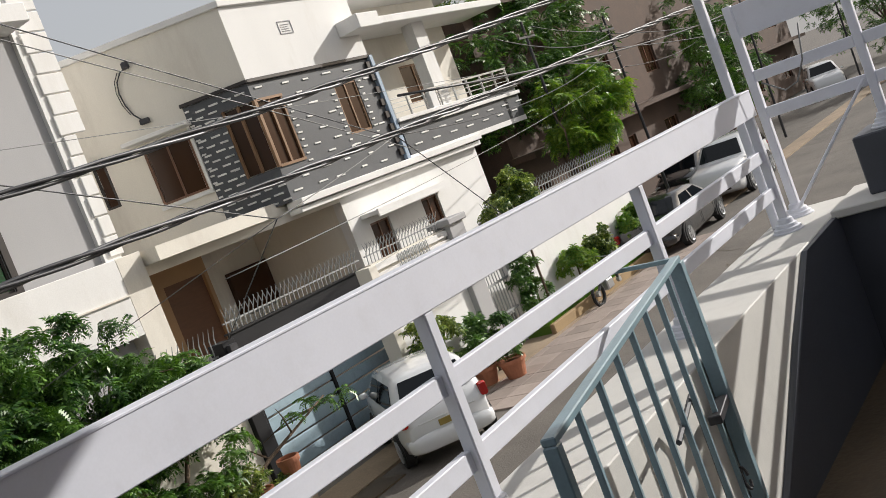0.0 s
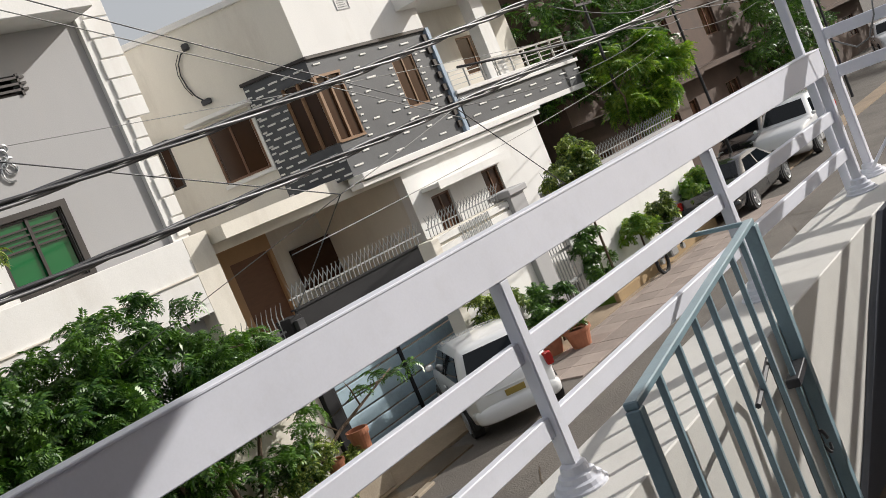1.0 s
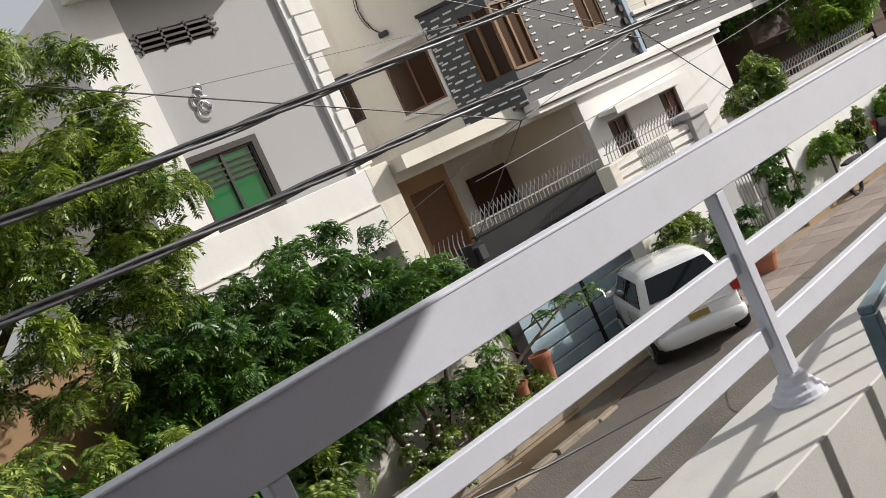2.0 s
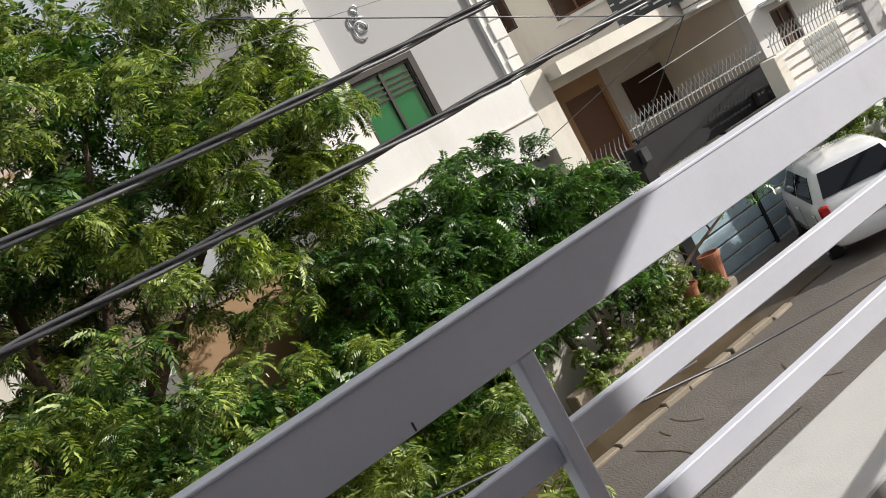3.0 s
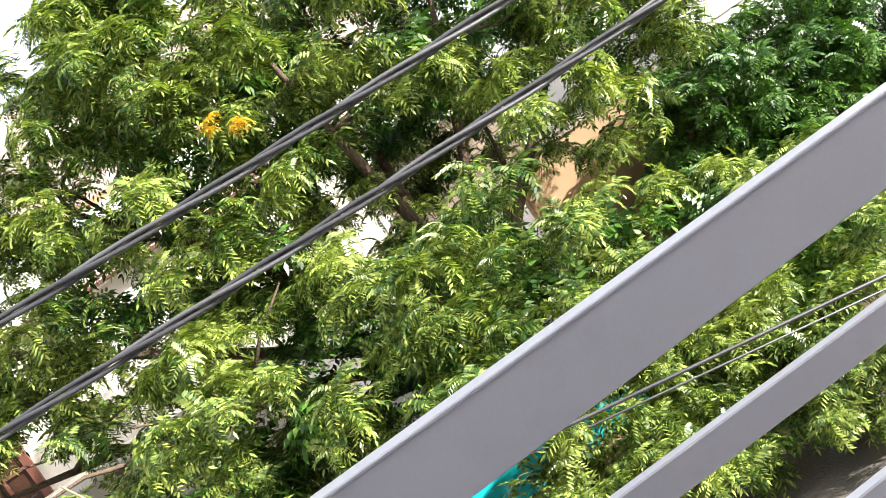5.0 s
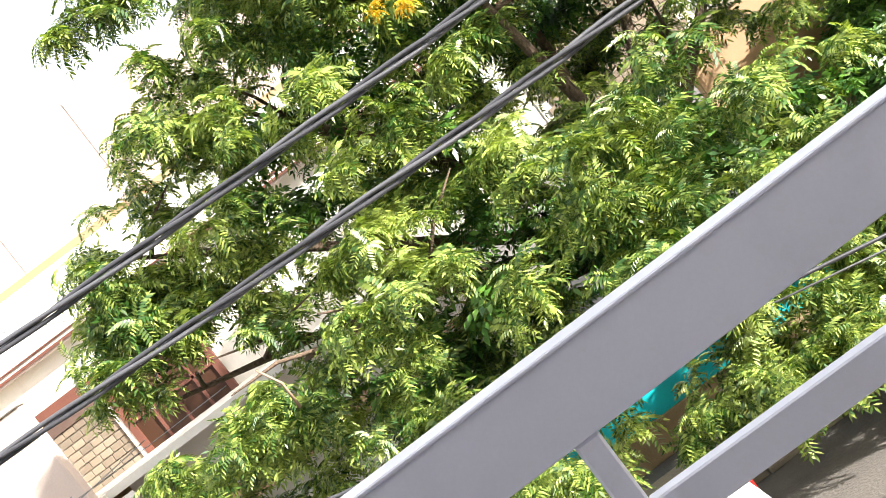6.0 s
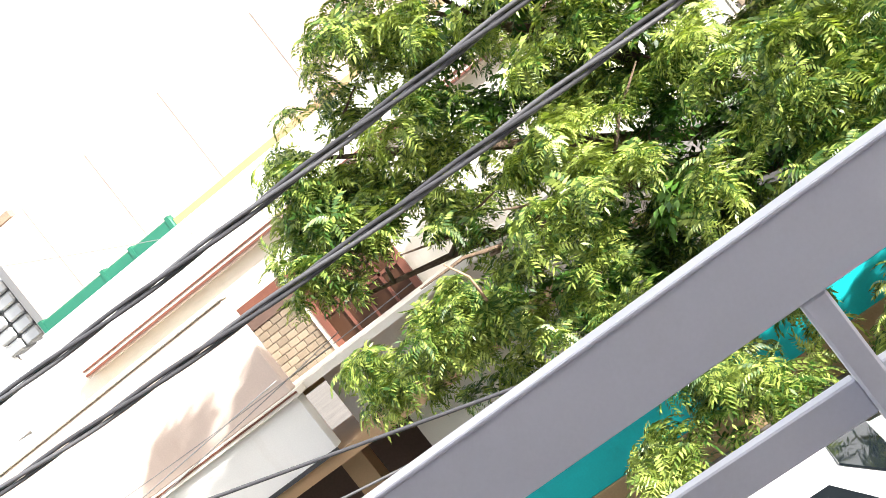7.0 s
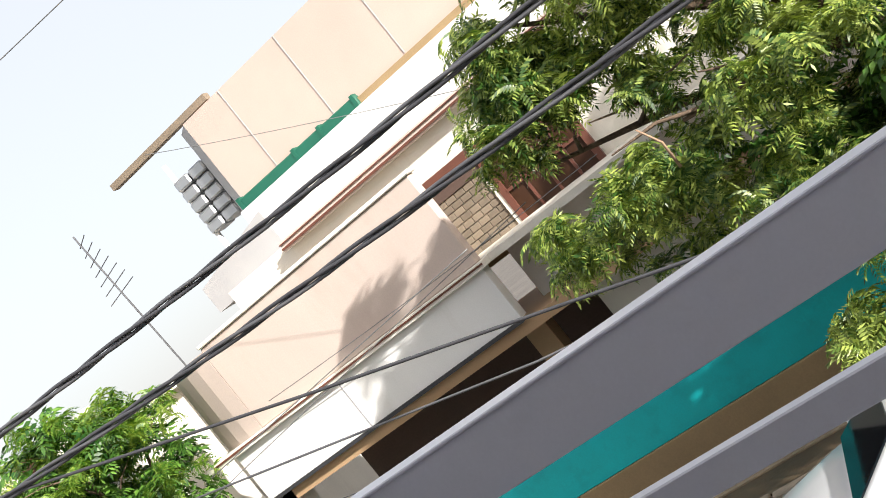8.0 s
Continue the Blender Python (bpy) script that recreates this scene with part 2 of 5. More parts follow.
RED_LAMP = glass_mat("red lamp glass", (0.4, 0.01, 0.008), 0.1)
CLEAR_LAMP = glass_mat("clear lamp glass", (0.55, 0.57, 0.6), 0.08)
PLATE = mat("yellow plate", (0.3, 0.22, 0.05), 0.5, var=0.05)
BARK = mat("grey-brown bark", (0.11, 0.075, 0.05), 0.95, var=0.3, scale=6, grain=35, bump=0.9, stretch=(1, 1, 0.3), depth=0.03)
TWIG = mat("pale twig", (0.3, 0.2, 0.13), 0.9, var=0.2)
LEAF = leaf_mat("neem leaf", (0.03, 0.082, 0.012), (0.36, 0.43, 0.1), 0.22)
# Dark green of the shrubs; also puts shade into the trees' inner leaves.
LEAF_DARK = leaf_mat("dark shrub and inner shade leaf", (0.018, 0.07, 0.01), (0.13, 0.26, 0.04), 0.14)
LEAF_LIGHT = leaf_mat("bright young leaf", (0.06, 0.16, 0.016), (0.24, 0.33, 0.05), 0.35)
LEAF_YELLOW = leaf_mat("yellowed leaf", (0.5, 0.27, 0.01), (0.6, 0.36, 0.02), 0.3)
GRASS = leaf_mat("lawn grass", (0.05, 0.14, 0.015), (0.16, 0.28, 0.03), 0.3)
CABLE = mat("black cable sheath", (0.045, 0.045, 0.05), 0.38, var=0.2, scale=3, grain=50)
CABLE_GREY = mat("bare grey conductor", (0.15, 0.15, 0.158), 0.4, metal=0.6, var=0.15)
WIRE_PALE = mat("pale wire", (0.2, 0.2, 0.195), 0.5, metal=0.3, var=0.1)
PEACH_HIGH = mat("pink peach plaster", (0.5, 0.4, 0.35), 0.85, var=0.06, scale=0.6, grain=40, bump=0.2)
# Tint of unseen surfaces, picked so that bounced light turns the railing lavender.
LILAC_BOUNCE = mat("pale lilac plaster", (0.6, 0.59, 0.68), 0.82, var=0.06, scale=0.7, grain=45, bump=0.2)
FAR_WALL = mat("weathered brown plaster", (0.1, 0.066, 0.05), 0.85, var=0.25, scale=0.5, grain=20, bump=0.2, stain=(0.06, 0.05, 0.045), stain_amount=0.5)
BRICK = mat("tan facing block", (0.21, 0.165, 0.12), 0.85, var=0.15, scale=3, grain=40, bump=0.4, piece=0.2)
RUST = mat("rusty strip", (0.13, 0.045, 0.028), 0.7, var=0.2)
GREEN_PIPE = mat("green drain paint", (0.01, 0.11, 0.07), 0.5, var=0.12)
FLOWER = mat("white petals", (0.7, 0.66, 0.62), 0.7, var=0.1)

# ---- street ----
bm = bmesh.new()
bmesh.ops.create_grid(bm, x_segments=2, y_segments=2, size=400)
solo("ground", bm, ASPHALT, "worn grey-brown concrete street surface with stains", "ground", "structure")
solo("gutter", box(-20, 11.7, 10.95, 11.55, 0.0, 0.03), MUD, "wet muddy gutter strip along the kerb", "gutter", "structure")
solo("yard_earth", box(-40, 60, 11.55, 12.45, 0.0, 0.05), SAND, "dry sandy earth verge before the walls", "earth", "structure")

# ---- the viewer's own house: wall behind, terrace floor, ledge ----
# Unseen dark board, added to keep bounced light off the ledge's shaded face.
solo("dado_south", box(-10, 5.9, -0.6, -0.56, 2.2, 3.3), SLATE, "unseen dark slate board added to dim the terrace", "dado", "structure")
# Unseen wall; its lilac colour is made up to tint the railing's shaded side.
solo("wall_south", box(-10, 5.9, -0.9, -0.6, 2.2, 7.2), LILAC_BOUNCE, "unseen house wall behind the terrace, lilac to tint the railing", "wall", "structure")
# Unseen slab, its end placed where the shade on the railing must stop.
solo("canopy", box(-10, 4.6, -0.9, 1.0, 6.0, 6.15), LILAC_BOUNCE, "unseen pale lilac slab added to shade the terrace and railing", "canopy", "structure")
solo("terrace_floor", box(-10, 7.6, -0.6, 1.95, 2.0, 2.2), MUD, "dark brown terrace floor behind the ledge", "floor", "structure")
bm = bmesh.new()
add_box(bm, -10, 7.5, 1.96, 2.44, 2.0, 3.22, bevel=0.006)
solo("ledge", bm, LEDGE, "wide cream plaster ledge that carries the railing", "ledge", "structure")
solo("house_base", box(-10, 7.5, -0.9, 2.38, 0, 2.0), CREAM_WALL, "cream plaster base of the terrace's house", "wall", "structure")
# Dark sheet added in the shape of the black shade on the ledge's face.
solo("stair_stringer", add_prism(bmesh.new(), [(6.86, 1.92, 3.215), (6.01, 1.92, 3.215), (5.37, 1.92, 2.88), (4.63, 1.92, 2.43), (4.2, 1.92, 2.2), (6.86, 1.92, 2.2)], (0, 0.035, 0)), SLATE, "dark sheet standing for the shade on the ledge's inner face", "stringer", "structure")
bm = bmesh.new()
add_box(bm, 6.86, 7.5, -0.6, 1.955, 2.2, 3.2, bevel=0.006)
solo("parapet_east", bm, SLATE, "dark slate-painted low parapet at the terrace end", "parapet", "structure")
solo("parapet_coping", box(6.8, 7.56, -0.6, 1.95, 3.2, 3.26, bevel=0.008), LEDGE, "cream coping strip on the low parapet", "coping", "structure")
solo("pedestal", box(7.0, 7.5, -0.6, 1.72, 3.26, 3.66, bevel=0.01), SLATE, "dark slate-painted pedestal under the railing post", "pedestal", "structure")
# Unseen step, sized so that its shadow edge crosses the ledge's inner face.
solo("pedestal", box(7.02, 7.48, -0.6, 1.37, 3.66, 3.79, bevel=0.01), SLATE, "unseen dark step added to shade the ledge's inner face", "pedestal", "structure")

# ---- white railing ----
RY = 2.22
POSTS = [0.78 - 1.97 * 3, 0.78 - 1.97 * 2, -1.22, 0.78, 2.75, 4.72, 6.72]


def flange(bm, c):
    add_lathe(bm, c, [(0.105, 0.0), (0.105, 0.008), (0.095, 0.014), (0.09, 0.03), (0.075, 0.036), (0.07, 0.055), (0.055, 0.062), (0.05, 0.09), (0.035, 0.1)], 24)
    return bm


rail = thing("railing", (0.78, RY, 3.22), "white enamelled steel railing with a broad top plate on the ledge", "railing")
for x in POSTS:
    p = part("post", box(x - 0.028, x + 0.028, RY - 0.03, RY + 0.03, 3.23, 4.022, bevel=0.006), WHITE_METAL, rail)
    part("flange", flange(bmesh.new(), (x, RY, 3.22)), WHITE_METAL, p, "round stepped base flange", smooth=False)
part("top_plate", box(-9.5, 6.80, RY - 0.034, RY + 0.01, 4.022, 4.196, bevel=0.003), WHITE_METAL, rail, "broad white top plate")
part("top_lip", box(-9.5, 6.80, RY - 0.0375, RY + 0.045, 4.189, 4.2, bevel=0.003), WHITE_METAL, rail)
part("weld_mark", box(0.415, 0.421, RY - 0.0355, RY - 0.03, 4.026, 4.05, bevel=0.001), IRON, rail, "dark chipped weld mark")
UPPER = {-9.5: 3.78, POSTS[0]: 3.775, POSTS[1]: 3.77, -1.22: 3.762, 0.78: 3.722, 2.75: 3.718, 4.72: 3.715, 6.72: 3.715}
LOWER = {-9.5: 3.44, POSTS[0]: 3.44, POSTS[1]: 3.44, -1.22: 3.43, 0.78: 3.415, 2.75: 3.43, 4.72: 3.46, 6.72: 3.46}
for level in (UPPER, LOWER):
    for a, b in zip([-9.5] + POSTS, POSTS):
        za, zb = level[a], level[b]
        bm = add_prism(bmesh.new(), [(a + 0.028, RY - 0.005, za), (b - 0.028, RY - 0.005, zb), (b - 0.028, RY - 0.005, zb + 0.08), (a + 0.028, RY - 0.005, za + 0.08)], (0, 0.04, 0))
        bmesh.ops.bevel(bm, geom=list(bm.edges), offset=0.004, segments=1, affect="EDGES")
        part("crossbar", bm, WHITE_METAL, rail)
rail2 = thing("railing", (7.3, 2.28, 3.22), "white enamelled steel railing turning at the terrace corner", "railing")
for y, z in ((2.27, 3.22), (1.52, 3.66), (-0.45, 3.79)):
    p = part("post", box(7.17, 7.23, y - 0.03, y + 0.03, z, 4.78, bevel=0.006), WHITE_METAL, rail2)
    part("flange", flange(bmesh.new(), (7.2, y, z)), WHITE_METAL, p, "round stepped base flange")
part("post", box(6.86, 6.92, 2.31, 2.37, 3.22, 5.3, bevel=0.006), WHITE_METAL, rail2)
for y0, y1 in ((1.55, 2.24), (-0.42, 1.49)):
    part("top_plate", box(7.18, 7.21, y0, y1, 4.54, 4.77, bevel=0.005), WHITE_METAL, rail2)
    for z in (4.215, 3.945):
        part("crossbar", box(7.18, 7.22, y0, y1, z, z + 0.08, bevel=0.005), WHITE_METAL, rail2)
part("brace", tube([(7.15, 1.56, 4.0), (7.02, 2.2, 3.3)], 0.012), WHITE_METAL, rail2)
cord = [(7.16, 2.2, 4.2), (7.12, 2.05, 4.1), (7.1, 1.95, 4.13), (7.12, 1.88, 4.26), (7.15, 1.84, 4.5)]
solo("cord", tube(cord, 0.006, 6), WIRE_PALE, "pale slack cord hanging from the railing post", "cord", smooth=True, loc=cord[0])

# ---- blue-grey gate leaning behind the ledge ----
gate = thing("metal_gate", (4.21, 1.93, 2.2), "blue-grey painted steel bar gate standing on the terrace", "gate")
G0, G1 = Vector((2.17, 1.50, 0)), Vector((4.21, 1.92, 0))
gd = (G1 - G0).normalized()
gang = math.degrees(math.atan2(gd.y, gd.x))
glen = (G1 - G0).length


def gate_box(a, b, w, z0, z1, bevel=0.004):
    m = Matrix.Translation((G0.x, G0.y, 0)) @ pose(0, 0, 0, 0, 0, gang)
    return add_box(bmesh.new(), a, b, -w, w, z0, z1, bevel, m)


part("top_bar", gate_box(-0.02, glen + 0.02, 0.022, 3.69, 3.715), GATE_METAL, gate)
part("bottom_bar", gate_box(0, glen, 0.016, 2.3, 2.33), GATE_METAL, gate)
part("end_post", gate_box(-0.025, 0.02, 0.022, 2.2, 3.69), GATE_METAL, gate)
part("end_post", gate_box(glen - 0.045, glen + 0.02, 0.03, 2.2, 3.69), GATE_METAL, gate)
part("end_post", gate_box(glen + 0.03, glen + 0.075, 0.02, 2.2, 3.68), GATE_METAL, gate)
for i in range(1, 8):
    s = glen * i / 8
    part("bar", gate_box(s - 0.011, s + 0.011, 0.011, 2.33, 3.69, 0.002), GATE_METAL, gate)
part("stay", add_box(bmesh.new(), 0, 0.5, -0.012, 0.012, 3.692, 3.712, 0.003, Matrix.Translation((4.22, 1.94, 0)) @ pose(0, 0, 0, 0, 0, 76)), GATE_METAL, gate, "flat stay bar to the railing")
latch = part("latch", gate_box(glen - 0.32, glen - 0.06, 0.03, 3.02, 3.06), IRON, gate, "dark sliding latch")
part("hook", tube([(3.3, 1.74, 3.2), (3.75, 1.85, 3.22), (3.78, 1.86, 3.14), (3.76, 1.85, 2.6)], 0.012, 6), IRON, latch, "dark bent steel hook rod")
part("latch_ring", tube([(4.0 + 0.03 * math.cos(a), 1.86 + 0.01 * math.sin(a), 2.72 + 0.05 * math.sin(a)) for a in [k * 0.42 for k in range(15)]], 0.008), IRON, latch)

# ---- windows and fences shared by the houses ----
def window(parent, x0, x1, z0, z1, y, frame_mat, pane_mat, bars=1, depth=0.06, sill=None, cross=0):
    w = part("window", wall_x(x0, x1, z0, z1, y, y + depth, [(x0 + 0.05, x1 - 0.05, z0 + 0.05, z1 - 0.05)]), frame_mat, parent)
    n = bars + 1
    for i in range(n):
        a, b = x0 + 0.05 + (x1 - x0 - 0.1) * i / n, x0 + 0.05 + (x1 - x0 - 0.1) * (i + 1) / n
        part("pane", box(a + 0.012, b - 0.012, y + 0.03, y + 0.04, z0 + 0.05, z1 - 0.05), pane_mat, w)
        if i:
            part("mullion", box(a - 0.022, a + 0.022, y + 0.004, y + 0.05, z0 + 0.05, z1 - 0.05), frame_mat, w)
    for j in range(cross):
        z = z0 + (z1 - z0) * (j + 1) / (cross + 1)
        part("glazing_bar", box(x0 + 0.05, x1 - 0.05, y + 0.008, y + 0.028, z - 0.015, z + 0.015), frame_mat, w)
    if sill is not None:
        part("sill", box(x0 - 0.06, x1 + 0.06, y - 0.1, y + 0.02, z0 - 0.06, z0, bevel=0.008), sill, w)
    return w


def spikes(parent, x0, x1, y, z0, h, material, step=0.11, lean=0.12, fork=True):
    """Curved steel spikes along a wall top."""
    x = x0
    while x < x1:
        bm = bmesh.new()
        add_tube(bm, [(x, y, z0), (x, y - lean * 0.2, z0 + h * 0.5), (x, y - lean, z0 + h * 0.85), (x, y - lean * 1.3, z0 + h)], [0.011, 0.011, 0.009, 0.003], 5)
        if fork:
            add_tube(bm, [(x, y - lean * 0.4, z0 + h * 0.55), (x + 0.03, y, z0 + h * 0.8), (x + 0.05, y + 0.04, z0 + h)], [0.008, 0.008, 0.003], 4)
        part("spike", bm, material, parent)
        x += step
    part("spike_bar", box(x0 - 0.05, x1 + 0.05, y - 0.02, y + 0.02, z0 + h * 0.38, z0 + h * 0.38 + 0.025), material, parent)


# ---- neighbour house with the recessed grey front ----
n = thing("house", (10, 16, 0), "white and pale grey plastered house with green window", "house")
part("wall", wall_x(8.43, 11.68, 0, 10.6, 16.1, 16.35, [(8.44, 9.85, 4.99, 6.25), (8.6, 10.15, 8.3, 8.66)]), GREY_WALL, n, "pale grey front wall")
part("fin", box(11.68, 12.06, 16.0, 24, 3.4, 10.6), WHITE_WALL, n)
part("fin", box(7.45, 8.43, 16.0, 24, 0, 9.6), WHITE_WALL, n)
part("wall", box(8.43, 11.68, 24, 24.2, 0, 9.6), WHITE_WALL, n)
part("wall", box(8.43, 11.68, 17.95, 24, 9.2, 9.4), WHITE_WALL, n)
for i in range(14):
    part("quoin", box(11.84 if i % 2 else 11.8, 12.12 if i < 6 else 12.37, 15.955, 16.02, 5.0 + i * 0.4, 5.0 + i * 0.4 + 0.375, bevel=0.012), WHITE_WALL, n)
part("canopy", box(7.6, 11.66, 15.3, 18.2, 9.4, 9.75, bevel=0.02), WHITE_WALL, n)
part("roof_parapet", box(12.06, 13.6, 19.4, 22, 8.9, 9.7), WHITE_WALL, n)
part("roof_parapet", box(12.06, 13.1, 20.0, 20.2, 9.7, 10.7), WHITE_WALL, n)
part("balcony_front", box(7.2, 11.66, 15.7, 15.9, 3.62, 4.93, bevel=0.01), WHITE_WALL, n)
part("balcony_band", box(7.2, 11.68, 15.66, 15.7, 4.2, 4.23), CREAM_WALL, n)
part("balcony_slab", box(7.2, 11.66, 15.7, 17.7, 3.45, 3.62), WHITE_WALL, n)
part("porch_pillar", box(11.66, 12.24, 15.7, 16.3, 0, 4.93, bevel=0.01), CREAM_WALL, n)
part("lower_wall", box(7.5, 11.66, 16.6, 16.8, 0, 3.45), WHITE_WALL, n)
gw = window(n, 8.5, 9.85, 4.99, 6.25, 16.12, BLACK_FRAME, GREEN_GLASS, bars=1, cross=0)
for i in range(4):
    z = 5.72 + i * 0.11
    part("grille_bar", box(8.56, 9.8, 16.105, 16.118, z, z + 0.035), BLACK_FRAME, gw)
part("grille_bar", box(9.14, 9.2, 16.1, 16.116, 5.0, 6.25), BLACK_FRAME, gw)
part("frame_band", wall_x(8.45, 9.98, 4.9, 6.36, 16.05, 16.1, [(8.5, 9.85, 4.99, 6.25)]), BLACK_FRAME, n)
g = part("roof_grille", box(8.6, 10.15, 16.14, 16.18, 8.3, 8.35), BLACK_FRAME, n)
for z in (8.36, 8.47, 8.58):
    part("grille_bar", box(8.5, 10.25, 16.06, 16.1, z, z + 0.045), BLACK_FRAME, g)
for x in (8.6, 9.1, 9.6, 10.1):
    part("grille_post", box(x, x + 0.045, 16.06, 16.1, 8.28, 8.68), BLACK_FRAME, g)
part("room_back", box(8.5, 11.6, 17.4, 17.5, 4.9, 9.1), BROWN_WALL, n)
bm = bmesh.new()
for k in range(5):
    cx, cz, r = 9.26 + 0.08 * math.sin(k * 2.1), 7.05 + 0.1 * k, 0.14 - 0.02 * k
    add_tube(bm, [(cx + r * math.cos(a), 16.07, cz + 1.25 * r * math.sin(a)) for a in [0.5 * j + k for j in range(11)]], 0.018, 5)
part("wall_emblem", bm, ALLOY, n, "silver looped metal wall ornament")

# ---- white house with the stone-clad bay ----
w = thing("house", (17, 15, 0), "white two-storey house with dark stone bay and carport", "house")
SIDE = Matrix.Translation((15.9 - 0.574 * 3.9, 15.0 + 0.819 * 3.9, 0)) @ pose(0, 0, 0, 0, 0, -54.97)


def set_aside(made):
    """Turns parts built along x into the slanted side front of the white house."""
    off = Matrix.Translation((17, 15, 0))
    for o in made:
        o.data.transform(off.inverted() @ SIDE @ off)


made = [part("side_wall", wall_x(0, 3.9, 4.9, 9.13, 0, 0.25, [(1.3, 2.34, 5.68, 6.95), (0.16, 0.46, 6.0, 6.95), (3.18, 3.9, 5.58, 7.07)]), CREAM_WALL, w, "cream side front wall"),
        part("side_coping", box(-0.05, 3.95, -0.07, 0.3, 9.13, 9.27, bevel=0.012), WHITE_WALL, w),
        part("window_hood", box(1.05, 2.5, -0.5, 0, 7.06, 7.15, bevel=0.012), WHITE_WALL, w),
        part("bay_wall", wall_x(2.44, 3.86, 4.8, 7.45, -0.03, 0, [(3.16, 3.9, 5.58, 7.07)]), STONE, w, "dark grey stone cladding on the slanted side"),
        part("bay_trim", box(2.4, 3.92, -0.09, -0.03, 7.45, 7.53, bevel=0.01), BLACK_FRAME, w)]
for args in ((1.3, 2.34, 5.68, 6.95, 0.02, WOOD_FRAME, BROWN_GLASS, 1), (0.16, 0.46, 6.0, 6.95, 0.0, BLACK_FRAME, BROWN_GLASS, 0)):
    win = window(w, *args)
    made += [win] + list(win.children)
loop = [(1.67, 8.66), (1.5, 8.6), (1.37, 8.43), (1.32, 8.2), (1.35, 7.92), (1.44, 7.68), (1.57, 7.52)]
made += [part("conduit", tube([(x, -0.05, z) for x, z in loop], 0.016, 6), IRON, w, "looped dark conduit on the wall"),
         part("conduit", tube([(x - 0.05, -0.06, z + 0.02) for x, z in loop[1:-1]], 0.01, 6), IRON, w),
         part("conduit_cap", box(1.58, 1.74, -0.12, 0.0, 8.62, 8.78, bevel=0.03), IRON, w),
         part("conduit_box", box(1.5, 1.72, -0.1, 0.0, 7.42, 7.54, bevel=0.02), IRON, w),
         part("window_box", box(0.1, 0.5, -0.12, 0.0, 7.0, 7.08, bevel=0.01), IRON, w),
         part("window_edge", box(2.37, 2.43, -0.06, 0.0, 5.6, 7.06, bevel=0.006), WHITE_WALL, w),
         part("window_edge", box(1.24, 2.43, -0.06, 0.0, 5.58, 5.66, bevel=0.006), WHITE_WALL, w)]
set_aside(made)
part("front_wall", wall_x(15.9, 20.25, 7.47, 9.13, 15.0, 15.3), WHITE_WALL, w)
part("front_wall", wall_x(20.25, 25.8, 4.95, 9.05, 16.2, 16.45, [(23.0, 24.3, 6.2, 7.28)]), CREAM_WALL, w)
part("roof_slab", box(16.0, 26.0, 16.7, 18.4, 8.4, 8.6), WHITE_WALL, w)
part("roof_slab", box(14.0, 26.0, 18.4, 24, 8.4, 8.6), WHITE_WALL, w)
part("back_wall", box(14.0, 26.0, 24, 24.2, 0, 9), WHITE_WALL, w)
part("end_wall", box(25.8, 26.0, 17.2, 24, 0, 8.4), WHITE_WALL, w)
part("coping", box(15.85, 20.6, 14.92, 15.35, 9.13, 9.27, bevel=0.015), WHITE_WALL, w)
part("coping", box(20.6, 27.2, 15.0, 17.25, 9.0, 9.12), WHITE_WALL, w)
part("roof_hood", box(20.3, 27.0, 14.7, 16.2, 8.16, 8.36, bevel=0.02), WHITE_WALL, w)
part("hood_fascia", box(19.45, 20.3, 14.3, 15.0, 8.05, 8.4, bevel=0.015), WHITE_WALL, w)
part("balcony_pier", box(22.75, 23.3, 15.15, 15.5, 5.8, 8.16), WHITE_WALL, w)
# bay: front and slanted side
part("bay_wall", wall_x(15.9, 20.2, 4.8, 7.45, 15.0, 15.25, [(15.9, 16.78, 5.58, 7.07), (18.58, 19.42, 5.78, 7.02)]), STONE, w, "dark grey stone cladding")
sx, sy = -0.574, 0.819
part("bay_trim", box(15.85, 20.3, 14.93, 15.0, 7.45, 7.53, bevel=0.01), BLACK_FRAME, w)
part("bay_trim", box(20.16, 20.3, 14.9, 15.2, 4.8, 7.5, bevel=0.01), BLUE_TRIM, w, "blue-grey edge trim")
for i in range(8):
    part("trim_block", box(20.0, 20.16, 14.93, 14.995, 4.95 + i * 0.32, 5.12 + i * 0.32, bevel=0.006), BLACK_FRAME, w)
# corner window
cw = part("corner_window", box(15.86, 15.94, 14.95, 15.03, 5.58, 7.07), BRASS_FRAME, w, "tan aluminium corner window")
for a, b in ((15.94, 16.35), (16.35, 16.76)):
    part("pane", box(a + 0.03, b - 0.03, 15.05, 15.06, 5.63, 7.02), BROWN_GLASS, cw)
    part("mullion", box(b - 0.03, b + 0.03, 15.0, 15.08, 5.58, 7.07), BRASS_FRAME, cw)
for z in (5.56, 7.03):
    part("rail", box(15.94, 16.78, 14.97, 15.08, z, z + 0.06), BRASS_FRAME, cw)
for a, b in ((0.03, 0.36), (0.36, 0.70)):
    bm = bmesh.new()
    add_prism(bm, [(15.93 + sx * a, 15.06 + sy * a, 5.6), (15.93 + sx * b, 15.06 + sy * b, 5.6), (15.93 + sx * b, 15.06 + sy * b, 7.05), (15.93 + sx * a, 15.06 + sy * a, 7.05)], (0.02, 0.02, 0))
    part("pane", bm, BROWN_GLASS, cw)
    q = (15.9 + sx * b, 15.01 + sy * b)
    part("mullion", box(q[0] - 0.03, q[0] + 0.03, q[1] - 0.03, q[1] + 0.03, 5.56, 7.09), BRASS_FRAME, cw)
window(w, 18.58, 19.42, 5.78, 7.02, 15.02, BRASS_FRAME, BROWN_GLASS, bars=1)
